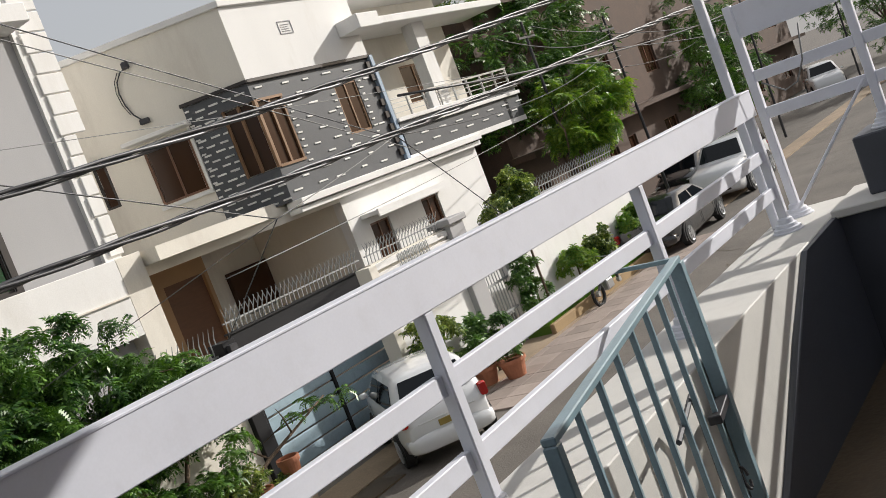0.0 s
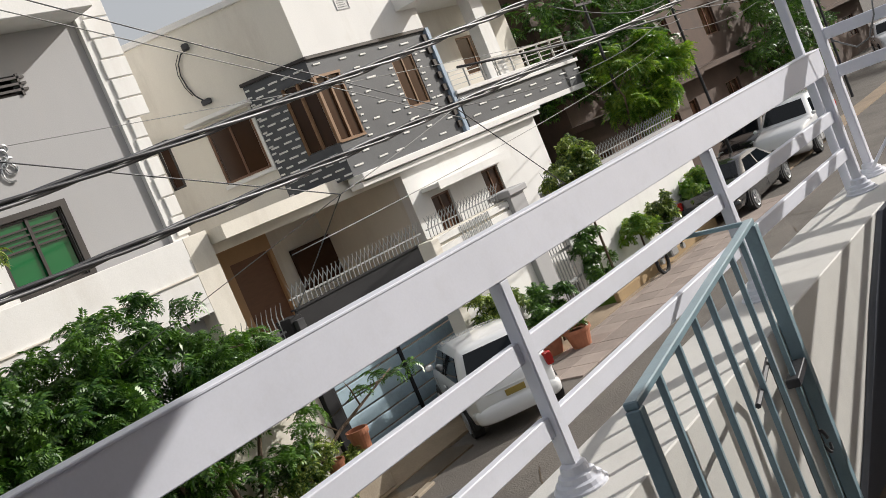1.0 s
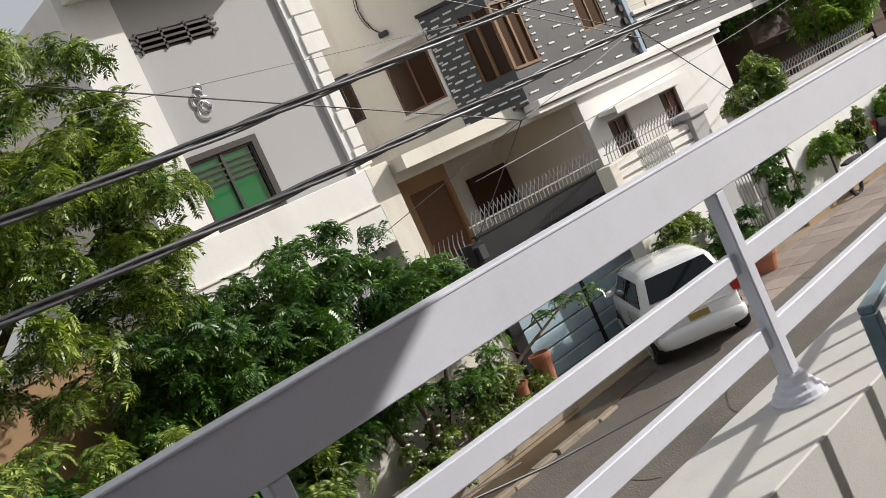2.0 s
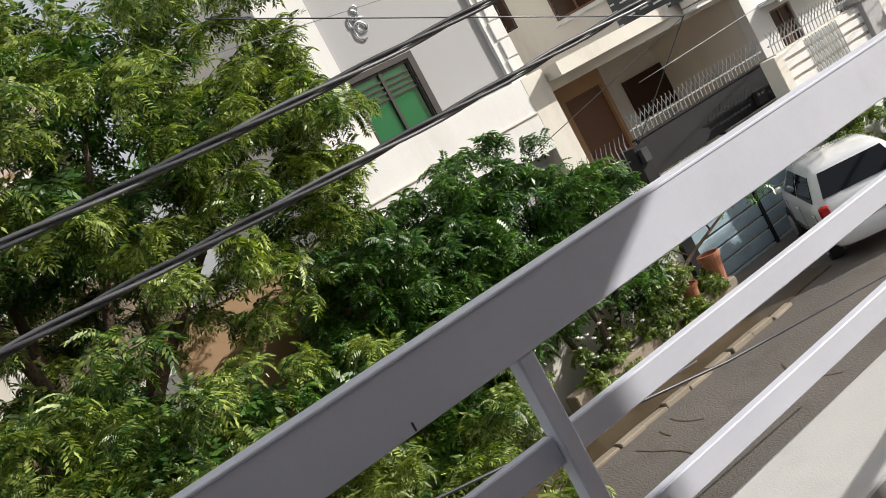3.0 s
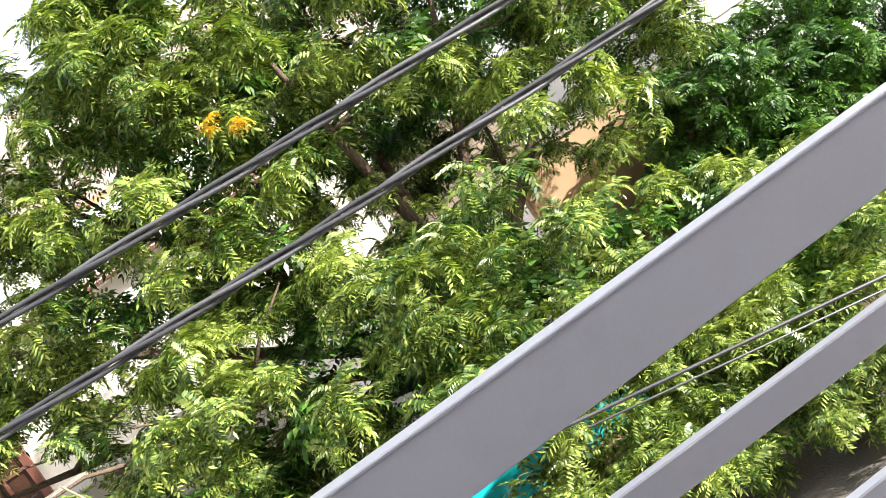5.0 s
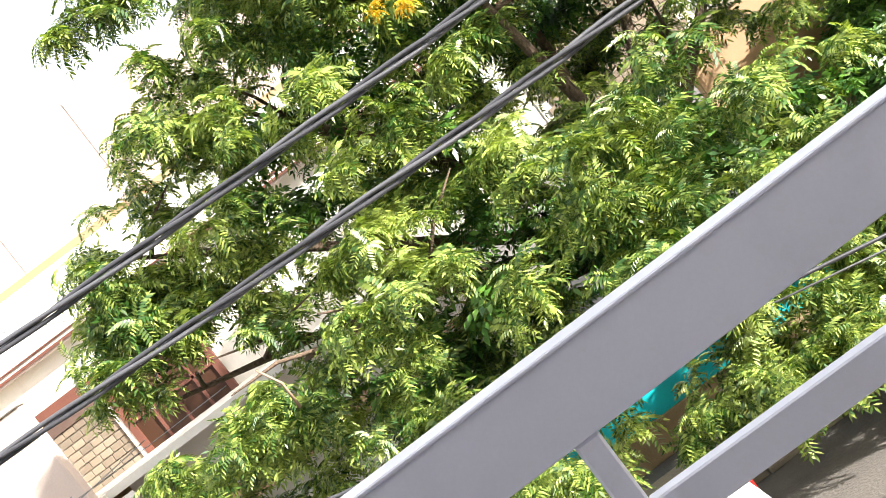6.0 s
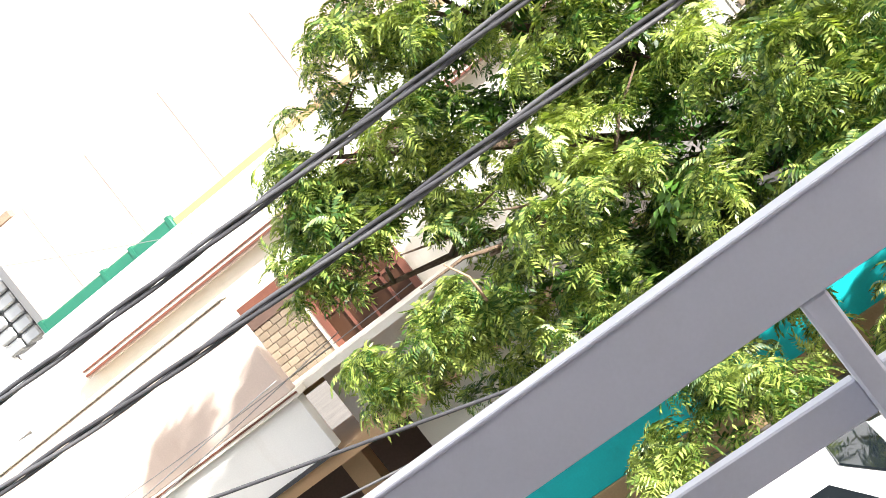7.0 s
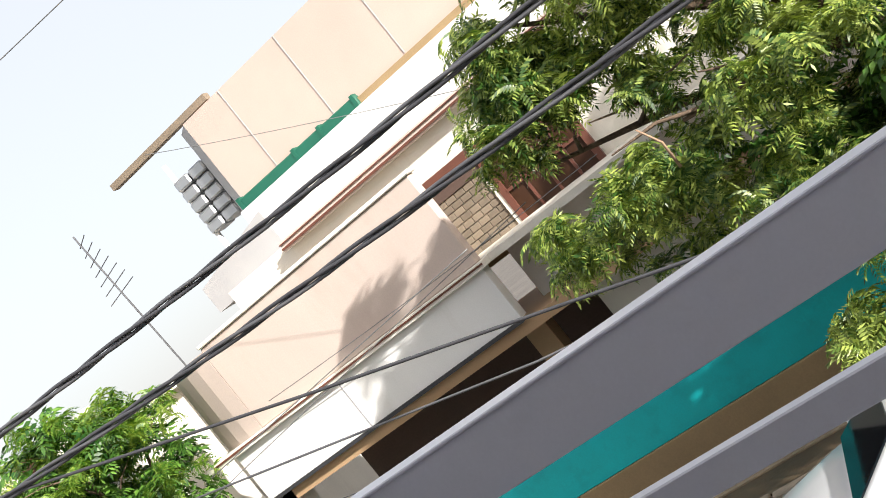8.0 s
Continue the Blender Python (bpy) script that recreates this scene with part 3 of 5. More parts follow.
window(w, 23.0, 24.3, 6.2, 7.28, 16.22, BRASS_FRAME, BROWN_GLASS, bars=1)
part("storey_band", box(15.86, 23.4, 14.72, 15.2, 4.64, 4.8, bevel=0.015), WHITE_WALL, w)
part("storey_band", box(15.86, 23.4, 14.82, 15.2, 4.5, 4.62, bevel=0.01), WHITE_WALL, w)
bm = bmesh.new()
add_prism(bm, [(12.2, 16.1, 4.42), (17.3, 15.0, 4.42), (17.3, 15.0, 4.9), (12.2, 16.1, 4.9)], (0.05, 0.28, 0))
part("carport_beam", bm, CREAM_WALL, w)
part("carport_slab", box(12.3, 23.4, 15.3, 18.2, 4.62, 4.9), CREAM_WALL, w)
part("carport_wall", wall_x(12.3, 17.3, 0, 4.62, 18.0, 18.2, [(16.3, 17.25, 2.7, 3.75)]), CREAM_WALL, w)
part("carport_wall", box(12.32, 12.5, 16.3, 18.0, 0, 4.62), TAN_WALL, w, "tan side wall of the carport")
part("carport_wall", wall_x(12.5, 15.4, 0, 4.62, 17.8, 17.98, [(14.1, 15.3, 0, 4.05)]), TAN_WALL, w)
part("carport_door", box(14.1, 15.3, 17.9, 17.97, 0, 4.05), WOOD_FRAME, w)
part("dark_window", box(16.0, 17.28, 17.85, 17.98, 2.8, 3.8), BROWN_GLASS, w)
part("lower_wall", wall_x(17.3, 23.3, 0, 4.55, 15.0, 15.25, [(18.0, 18.75, 2.5, 3.7), (20.16, 20.9, 2.7, 3.75)]), WHITE_WALL, w)
part("lower_side", box(17.3, 17.5, 15.25, 18.0, 0, 4.55), CREAM_WALL, w)
part("lower_end", box(23.1, 23.3, 15.25, 18, 0, 4.55), PEACH_WALL, w)
window(w, 18.0, 18.75, 2.5, 3.7, 15.06, WOOD_FRAME, BROWN_GLASS, bars=1)
window(w, 20.16, 20.9, 2.7, 3.75, 15.06, WOOD_FRAME, BROWN_GLASS, bars=1)
part("window_hood", box(17.75, 21.2, 14.45, 15.0, 3.86, 3.96, bevel=0.012), WHITE_WALL, w)
part("hood_lip", box(17.75, 21.2, 14.42, 14.47, 3.8, 3.98), WHITE_WALL, w)
# balcony with stone panel and steel rail
part("balcony_panel", box(20.35, 26.35, 14.9, 15.1, 4.86, 5.5), STONE, w, "grey stone balcony panel")
part("balcony_band", box(20.3, 26.4, 14.82, 15.14, 5.5, 5.6, bevel=0.01), WHITE_WALL, w)
part("balcony_band", box(20.3, 26.4, 14.84, 15.14, 5.72, 5.82, bevel=0.01), WHITE_WALL, w)
part("balcony_panel", box(20.35, 26.35, 14.92, 15.1, 5.6, 5.72), STONE, w)
part("balcony_slab", box(20.3, 26.4, 14.9, 17.0, 4.72, 4.86), WHITE_WALL, w)
br = part("balcony_rail", box(20.35, 26.3, 14.97, 15.02, 6.3, 6.35), ALLOY, w, "polished steel balcony rail")
for z in (5.95, 6.08, 6.2):
    part("rail_bar", box(20.35, 26.3, 14.985, 15.005, z, z + 0.02), ALLOY, br)
for i in range(9):
    x = 20.4 + i * 0.73
    part("rail_post", box(x, x + 0.04, 14.97, 15.02, 5.82, 6.32), ALLOY, br)
part("balcony_block", box(22.0, 22.3, 14.88, 15.12, 5.8, 6.25, bevel=0.01), WHITE_WALL, w)
pl = part("plaque", wall_x(17.5, 17.95, 8.36, 8.66, 14.985, 14.998, [(17.52, 17.93, 8.38, 8.64)]), GREY_WALL, w, "thin framed wall plaque")
for i in range(4):
    part("plaque_mark", box(17.57 + 0.02 * (i % 2), 17.88 - 0.04 * (i % 3), 14.985, 14.998, 8.42 + i * 0.05, 8.432 + i * 0.05), GREY_WALL, pl)
# light stone chips set in the cladding
chip = bmesh.new()
add_box(chip, -0.19, 0.19, -0.015, 0.015, -0.02, 0.02, bevel=0.006)
chip_me = bpy.data.meshes.new("chip")
chip.to_mesh(chip_me)
chip.free()
chip_me.materials.append(STONE_LIGHT)
rng = random.Random(5)


def put_chip(x, y, z, turn, s):
    ob = new("stone_chip", chip_me)
    ob.parent = w
    ob.matrix_basis = pose(x - 17, y - 15, z, 0, 0, turn) @ Matrix.Diagonal((s, 1, 1, 1))


SLANT = math.degrees(math.atan2(sy, sx))
for r in range(9):
    z = 4.98 + r * 0.29
    x = 16.15 + (r % 2) * 0.4
    while x < 19.8:
        xx = x + rng.uniform(-0.1, 0.1)
        if not (15.6 < xx < 17.15 and 5.4 < z < 7.15) and not (18.3 < xx < 19.7 and 5.6 < z < 7.1):
            put_chip(xx, 14.992, z + rng.uniform(-0.03, 0.03), 0, rng.uniform(0.5, 0.85))
        x += 0.8
for r in range(16):
    z = 4.88 + r * 0.16
    for a in (0.9, 1.2) if 5.4 < z < 7.15 else (0.1, 0.4, 0.7, 1.0, 1.25):
        a += 0.13 * (r % 2)
        if a < 1.36:
            put_chip(15.87 + sx * a, 14.975 + sy * a, z + rng.uniform(-0.02, 0.02), SLANT, rng.uniform(0.4, 0.6))
    put_chip(15.87 + sx * 1.4, 14.975 + sy * 1.4, z + 0.06, SLANT, 0.25)
    if 5.5 < z < 7.1:
        put_chip(15.87 + sx * (0.86 - 0.06 * (r % 2)), 14.975 + sy * (0.86 - 0.06 * (r % 2)), z, SLANT, 0.3)
        for x in (16.9, 18.46, 19.54):
            put_chip(x, 14.992, z, 0, 0.28 if r % 2 else 0.4)
for i in range(14):
    put_chip(20.8 + i * 0.42, 14.892, 5.08 + (i % 2) * 0.22, 0, 0.9)

# ---- boundary walls and gates along the street ----
wallA = thing("boundary_wall", (9, 12.5, 0), "cream boundary wall with a slanted bar fence on top", "wall")
part("wall", box(6.4, 10.5, 12.5, 12.7, 0, 2.45), CREAM_WALL, wallA)
for i in range(38):
    x = 6.5 + i * 0.108
    part("fence_bar", tube([(x, 12.6, 2.4), (x, 12.58, 3.15), (x, 12.5, 3.33)], [0.011, 0.011, 0.004], 5), PALE_IRON, wallA)
part("fence_rail", box(6.4, 10.6, 12.57, 12.6, 2.85, 2.88), PALE_IRON, wallA)
part("pier", box(10.45, 10.72, 12.4, 12.75, 0, 3.05, bevel=0.01), GATE_GREY, wallA)
part("intercom_box", box(10.5, 10.66, 12.3, 12.4, 2.75, 2.98, bevel=0.008), IRON, wallA)
mg = thing("driveway_gate", (12.4, 12.5, 0), "charcoal and pale blue sheet-metal driveway gate", "gate")
part("top_panel", box(10.75, 14.35, 12.5, 12.56, 2.45, 3.1, bevel=0.008), GATE_GREY, mg, "charcoal top panel")
part("cap", box(10.72, 14.38, 12.47, 12.6, 3.1, 3.13), GATE_GREY, mg)
part("strip", box(10.75, 14.35, 12.49, 12.57, 2.36, 2.42), PALE_IRON, mg)
for i in range(9):
    part("slat", box(10.78, 12.52, 12.5, 12.55, 0.12 + i * 0.25, 0.34 + i * 0.25, bevel=0.012), GATE_BLUE, mg)
    part("slat", box(12.58, 14.32, 12.5, 12.55, 0.12 + i * 0.25, 0.34 + i * 0.25, bevel=0.012), GATE_BLUE, mg)
for x in (10.75, 12.52, 14.3):
    part("stile", box(x, x + 0.06, 12.47, 12.57, 0.04, 2.45), GATE_GREY, mg)
part("latch", box(13.6, 13.85, 12.42, 12.5, 2.5, 2.75), IRON, mg)
spikes(mg, 10.8, 14.3, 12.56, 3.12, 0.42, PALE_IRON)
back = Matrix.Translation((0, 0, EYE)) @ Matrix.Scale(1.072, 4) @ Matrix.Translation((0, 0, -EYE))
for o in mg.children:
    off = Matrix.Translation(mg.location)
    o.data.transform(off.inverted() @ back @ off)
part("gate_return", box(10.55, 10.72, 12.75, 13.5, 0, 2.9), CREAM_WALL, wallA)
wallB = thing("boundary_wall", (16, 12.5, 0), "white grooved boundary wall with steel spikes and pier", "wall")
part("wall", box(14.6, 17.2, 12.5, 12.72, 0, 2.2), WHITE_WALL, wallB)
for i in range(5):
    part("groove_band", box(14.6, 17.2, 12.46, 12.5, 2.2 + i * 0.19, 2.33 + i * 0.19, bevel=0.006), WHITE_WALL, wallB)
part("screen_back", box(14.6, 17.2, 12.52, 12.7, 2.2, 3.12), CREAM_WALL, wallB)
for i in range(10):
    x = 15.4 + i * 0.11
    part("screen_bar", tube([(x, 12.44, 2.2), (x, 12.44, 3.1)], 0.012, 5), PALE_IRON, wallB)
spikes(wallB, 14.65, 17.15, 12.6, 3.12, 0.42, PALE_IRON)
pr = part("pier", box(17.2, 17.75, 12.36, 12.8, 0, 3.16, bevel=0.012), GREY_WALL, wallB)
part("pier_cap", box(17.12, 17.83, 12.28, 12.88, 3.16, 3.3, bevel=0.02), GREY_WALL, pr)
part("pier", box(14.36, 14.6, 12.4, 12.75, 0, 3.1, bevel=0.01), CREAM_WALL, wallB)
sg = thing("side_gate", (18.3, 12.5, 0), "pale steel bar gate beside the grey pier", "gate")
for i in range(9):
    part("gate_bar", tube([(17.85 + i * 0.12, 12.56, 0.1), (17.85 + i * 0.12, 12.56, 2.2)], 0.013, 5), PALE_IRON, sg)
for z in (0.12, 0.8, 1.5, 2.15):
    part("gate_rail", box(17.8, 18.9, 12.54, 12.58, z, z + 0.05), PALE_IRON, sg)
wallC = thing("boundary_wall", (22.5, 12.6, 0), "white boundary wall with spikes and climbing plants", "wall")
part("wall", box(18.95, 26.2, 12.55, 12.75, 0, 2.75), WHITE_WALL, wallC)
part("coping", box(18.9, 26.25, 12.5, 12.8, 2.75, 2.85), GREY_WALL, wallC)
spikes(wallC, 19.0, 26.1, 12.64, 2.85, 0.42, PALE_IRON, step=0.16)

# ---- house across the street, left, with the rounded parapet ----
h = thing("house", (-8, 14, 0), "sunlit peach and white house with a long balcony parapet", "house")
part("balcony_parapet", box(-11.8, -7.0, 14.0, 14.25, 3.9, 5.55, bevel=0.02), PEACH_WALL, h, "peach balcony parapet")
bm = bmesh.new()
pts = [(-11.8 - 1.7 * math.sin(a), 15.7 - 1.7 * math.cos(a)) for a in [i * math.pi / 16 for i in range(9)]]
pts2 = [(-11.8 - 1.45 * math.sin(a), 15.7 - 1.45 * math.cos(a)) for a in [i * math.pi / 16 for i in range(9)]]
add_prism(bm, [(x, y, 3.9) for x, y in pts + pts2[::-1]], (0, 0, 1.6))
part("balcony_parapet", bm, PEACH_WALL, h, "rounded peach parapet corner")
part("parapet_cap", box(-11.8, -6.95, 13.95, 14.3, 5.55, 5.62, bevel=0.015), CREAM_WALL, h)
part("storey_band", box(-13.2, -6.9, 13.9, 14.3, 3.78, 3.9, bevel=0.01), CREAM_WALL, h)
part("rust_strip", box(-13.0, -6.9, 13.88, 13.9, 3.84, 3.87), RUST, h)
part("storey_front", box(-12.6, -7.0, 14.02, 14.3, 2.85, 3.78), WHITE_WALL, h)
part("storey_front", box(-6.98, -1.0, 15.3, 15.5, 2.75, 3.8), WHITE_WALL, h)
part("joint", box(-10.15, -10.13, 14.012, 14.02, 2.85, 3.78), GREY_WALL, h)
part("edge_strip", box(-12.6, -6.98, 13.96, 14.02, 2.8, 2.86), IRON, h)
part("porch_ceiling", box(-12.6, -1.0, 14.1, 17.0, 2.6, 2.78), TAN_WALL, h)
# The dark brown includes the shade under the porch ceiling.
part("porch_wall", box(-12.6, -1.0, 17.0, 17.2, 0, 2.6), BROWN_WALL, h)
part("porch_pier", box(-12.7, -12.2, 14.1, 14.6, 0, 2.8), WHITE_WALL, h)
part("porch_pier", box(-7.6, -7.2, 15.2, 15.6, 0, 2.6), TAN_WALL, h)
part("porch_pier", box(-6.3, -1.0, 15.4, 15.7, 0, 2.75), CREAM_WALL, h)
part("balcony_floor", box(-13.2, -1.0, 14.25, 17.4, 3.78, 3.9), CREAM_WALL, h)
part("upper_wall", wall_x(-12.0, 3.6, 3.6, 6.15, 16.0, 16.25, [(-6.68, -4.95, 3.75, 5.15)]), CREAM_WALL, h)
wn_h = part("window", wall_x(-6.68, -4.95, 3.75, 5.15, 15.9, 15.98, [(-6.56, -5.07, 3.84, 5.06)]), RUST, h, "red-brown timber window")
for i in range(4):
    a = -6.6 + i * 0.393
    for j in range(2):
        part("pane", box(a + 0.03, a + 0.36, 15.94, 15.95, 3.85 + j * 0.61, 4.42 + j * 0.61), BROWN_GLASS, wn_h)
    if i:
        part("mullion", box(a - 0.022, a + 0.022, 15.9, 15.97, 3.84, 5.06), RUST, wn_h)
part("glazing_bar", box(-6.6, -5.03, 15.9, 15.97, 4.41, 4.46), RUST, wn_h)
part("window_sill", box(-7.7, -4.7, 15.8, 15.99, 3.62, 3.74, bevel=0.012), TAN_LOW, h)
part("window_edge", box(-6.76, -6.68, 15.92, 15.99, 3.74, 4.9), CREAM_WALL, h)
part("lintel_board", box(-7.75, -4.8, 15.86, 15.99, 5.22, 5.4, bevel=0.01), RUST, h, "red-brown lintel board")
# Dark strip standing for the shaded band above the bricks.
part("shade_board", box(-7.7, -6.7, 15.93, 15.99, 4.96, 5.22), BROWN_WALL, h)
part("eave", box(-10.4, 3.8, 15.8, 16.6, 6.05, 6.17), CREAM_WALL, h)
part("eave_strip", box(-10.4, 3.8, 15.75, 15.8, 6.01, 6.21, bevel=0.01), PEACH_WALL, h)
part("eave_lip", box(-10.4, 3.8, 15.72, 15.75, 6.05, 6.09), RUST, h)
part("eave_lip", box(-10.4, 3.8, 15.72, 15.75, 6.15, 6.17), RUST, h)
part("upper_storey", box(-11.45, 4.0, 17.6, 24, 6.3, 9.38), PEACH_HIGH, h, "peach upper storey wall")
# Grey instead of the storey's peach: this side's shade is put into its colour.
part("upper_side", add_prism(bmesh.new(), [(-11.455, 17.6, 6.3), (-11.85, 18.0, 6.3), (-11.85, 24, 6.3), (-11.455, 24, 6.3)], (0, 0, 3.06)), GREY_WALL, h)
for x in (-10.4, -8.8, -7.0, -4.8):
    part("joint", box(x, x + 0.018, 17.585, 17.6, 7.5, 9.38), GREY_WALL, h)
gp = part("drain_channel", box(-11.5, -8.2, 17.42, 17.6, 7.3, 7.52, bevel=0.02), GREEN_PIPE, h, "green painted drain channel")
for x in (-11.48, -9.9, -9.2, -8.3):
    part("clamp", box(x, x + 0.08, 17.4, 17.6, 7.27, 7.56), GREEN_PIPE, gp)
part("stone_band", box(-8.2, 3.0, 17.5, 17.6, 7.3, 7.46), TAN_LOW, h)
part("low_wall", box(-11.5, 3.5, 17.3, 17.6, 6.3, 7.3), WHITE_WALL, h)
part("roof_block", add_prism(bmesh.new(), [(-10.6, 16.3, 6.0), (-12.6, 16.3, 6.0), (-12.6, 16.3, 6.55), (-10.6, 16.3, 6.95)], (0, 0.9, 0)), GREY_WALL, h)
part("roof_frame", box(-13.95, -10.9, 18.0, 18.2, 9.52, 9.66), BRICK, h, "slatted yellow roof edge")
for i in range(5):
    for j in range(2):
        part("tank_drum", box(-12.75 + j * 0.45, -12.34 + j * 0.45, 18.0, 18.5, 7.45 + i * 0.27, 7.69 + i * 0.27, bevel=0.04), ALLOY, h)
part("tank_post", box(-12.75, -12.68, 18.1, 18.2, 6.3, 9.2), WHITE_WALL, h)
brick_bm = bmesh.new()
add_box(brick_bm, -0.095, 0.095, -0.02, 0.02, -0.055, 0.055, bevel=0.008)
brick_me = bpy.data.meshes.new("brick")
brick_bm.to_mesh(brick_me)
brick_bm.free()
brick_me.materials.append(BRICK)
for r in range(10):
    for c in range(5):
        ob = new("brick", brick_me)
        ob.parent = h
        ob.location = (-7.6 + 8 + c * 0.2 - (r % 2) * 0.05, 15.975 - 14, 3.8 + r * 0.122)
for r in range(14):
    for c in range(12):
        ob = new("brick", brick_me)
        ob.parent = h
        ob.location = (1.5 + 8 + c * 0.205 + (r % 2) * 0.1, 15.975 - 14, 3.6 + r * 0.125)
part("pilaster", box(1.3, 4.1, 15.98, 16.02, 3.4, 5.5), CREAM_WALL, h)

tw = thing("boundary_wall", (-4, 13, 0), "teal painted street wall on a tan plinth", "wall")
part("wall", box(-14, 3.5, 13.0, 13.2, 0.48, 1.12, bevel=0.01), TEAL, tw, "teal painted band")
part("plinth", box(-14, 3.5, 12.96, 13.22, 0, 0.48, bevel=0.01), TAN_LOW, tw, "tan plinth")
mid = thing("boundary_wall", (5, 13.3, 0), "rough tan boundary wall in the tree's shade", "wall")
part("wall", box(2.7, 6.2, 13.25, 13.45, 0, 4.1, bevel=0.01), TAN_WALL, mid)
part("coping", box(2.68, 6.22, 13.21, 13.49, 4.1, 4.2, bevel=0.01), KERB, mid)
# ---- far houses ----
for name_, x0, x1, y0, z1, m_ in (("house", 27.5, 36, 16.5, 8.5, FAR_WALL), ("house", 37, 52, 18, 9.5, FAR_WALL), ("house", 54, 75, 20, 8.5, FAR_WALL), ("house", 60, 100, -9, 8.0, FAR_WALL), ("house", -26, -15.5, 15, 5.5, CREAM_WALL)):
    f = thing("house", ((x0 + x1) / 2, y0, 0), "distant plain two-storey plastered street house", "house", "far houses")
    holes = [(x0 + (x1 - x0) * (i + 0.3) / 3, x0 + (x1 - x0) * (i + 0.62) / 3, z, z + 1.4) for i in range(3) for z in (1.2, 4.8)]
    part("wall", wall_x(x0, x1, 0, z1, y0, y0 + 0.25, holes), m_, f)
    part("side", box(x0, x0 + 0.25, y0 + 0.25, y0 + 9, 0, z1), m_, f)
    part("side", box(x1 - 0.25, x1, y0 + 0.25, y0 + 9, 0, z1), m_, f)
    part("roof", box(x0 - 0.4, x1 + 0.4, y0 - 0.5, y0 + 9.2, z1, z1 + 0.2), m_, f)
    part("canopy", box(x0 - 0.2, x1 + 0.2, y0 - 0.9, y0, 3.5, 3.7), m_, f)
    for hx in holes:
        window(f, *hx, y0 + 0.1, WOOD_FRAME, BROWN_GLASS, bars=1)

# ---- vehicles ----
def add_loft(bm, stations, power=3.0, sides=20, caps=True):
    """Rounded-rectangle rings: (x, half width, z low, z high)."""
    rings = []
    for x, hw, z0, z1 in stations:
        ring = []
        for k in range(sides):
            a = 2 * math.pi * k / sides
            c, s = math.cos(a), math.sin(a)
            cy = math.copysign(abs(c) ** (2 / power), c)
            cz = math.copysign(abs(s) ** (2 / power), s)
            ring.append(bm.verts.new((x, hw * cy, (z0 + z1) / 2 + (z1 - z0) / 2 * cz)))
        rings.append(ring)
    for r0, r1 in zip(rings, rings[1:]):
        for k in range(sides):
            bm.faces.new((r0[k], r0[(k + 1) % sides], r1[(k + 1) % sides], r1[k]))
    if caps:
        bm.faces.new(rings[0][::-1])
        bm.faces.new(rings[-1])
    return bm


SHAPES = {   # roof line as (part of the half length, part of the height), then rear glass, windscreen and side windows
    "hatch": ([(-1, 0.5), (-0.97, 0.63), (-0.92, 0.665), (-0.76, 0.95), (-0.62, 0.985), (-0.15, 1), (0.2, 0.965), (0.56, 0.665), (0.63, 0.645), (0.88, 0.56), (0.97, 0.48), (1, 0.38)],
              (-0.905, -0.775), (0.235, 0.535), [(-0.74, -0.14, -0.62, -0.13), (-0.09, 0.42, -0.08, 0.17)]),
    "saloon": ([(-1, 0.5), (-0.975, 0.63), (-0.92, 0.66), (-0.63, 0.68), (-0.4, 0.94), (-0.27, 0.985), (0, 1), (0.2, 0.97), (0.52, 0.675), (0.6, 0.65), (0.88, 0.57), (0.97, 0.48), (1, 0.38)],
               (-0.61, -0.42), (0.23, 0.5), [(-0.52, -0.08, -0.35, -0.07), (-0.03, 0.42, -0.02, 0.19)]),
    "suv": ([(-1, 0.45), (-0.985, 0.62), (-0.96, 0.655), (-0.86, 0.95), (-0.72, 0.99), (-0.1, 1), (0.14, 0.97), (0.4, 0.665), (0.46, 0.645), (0.88, 0.59), (0.975, 0.5), (1, 0.38)],
            (-0.945, -0.87), (0.165, 0.38), [(-0.84, -0.5, -0.76, -0.5), (-0.46, -0.06, -0.46, -0.05), (-0.02, 0.3, -0.01, 0.11)])}


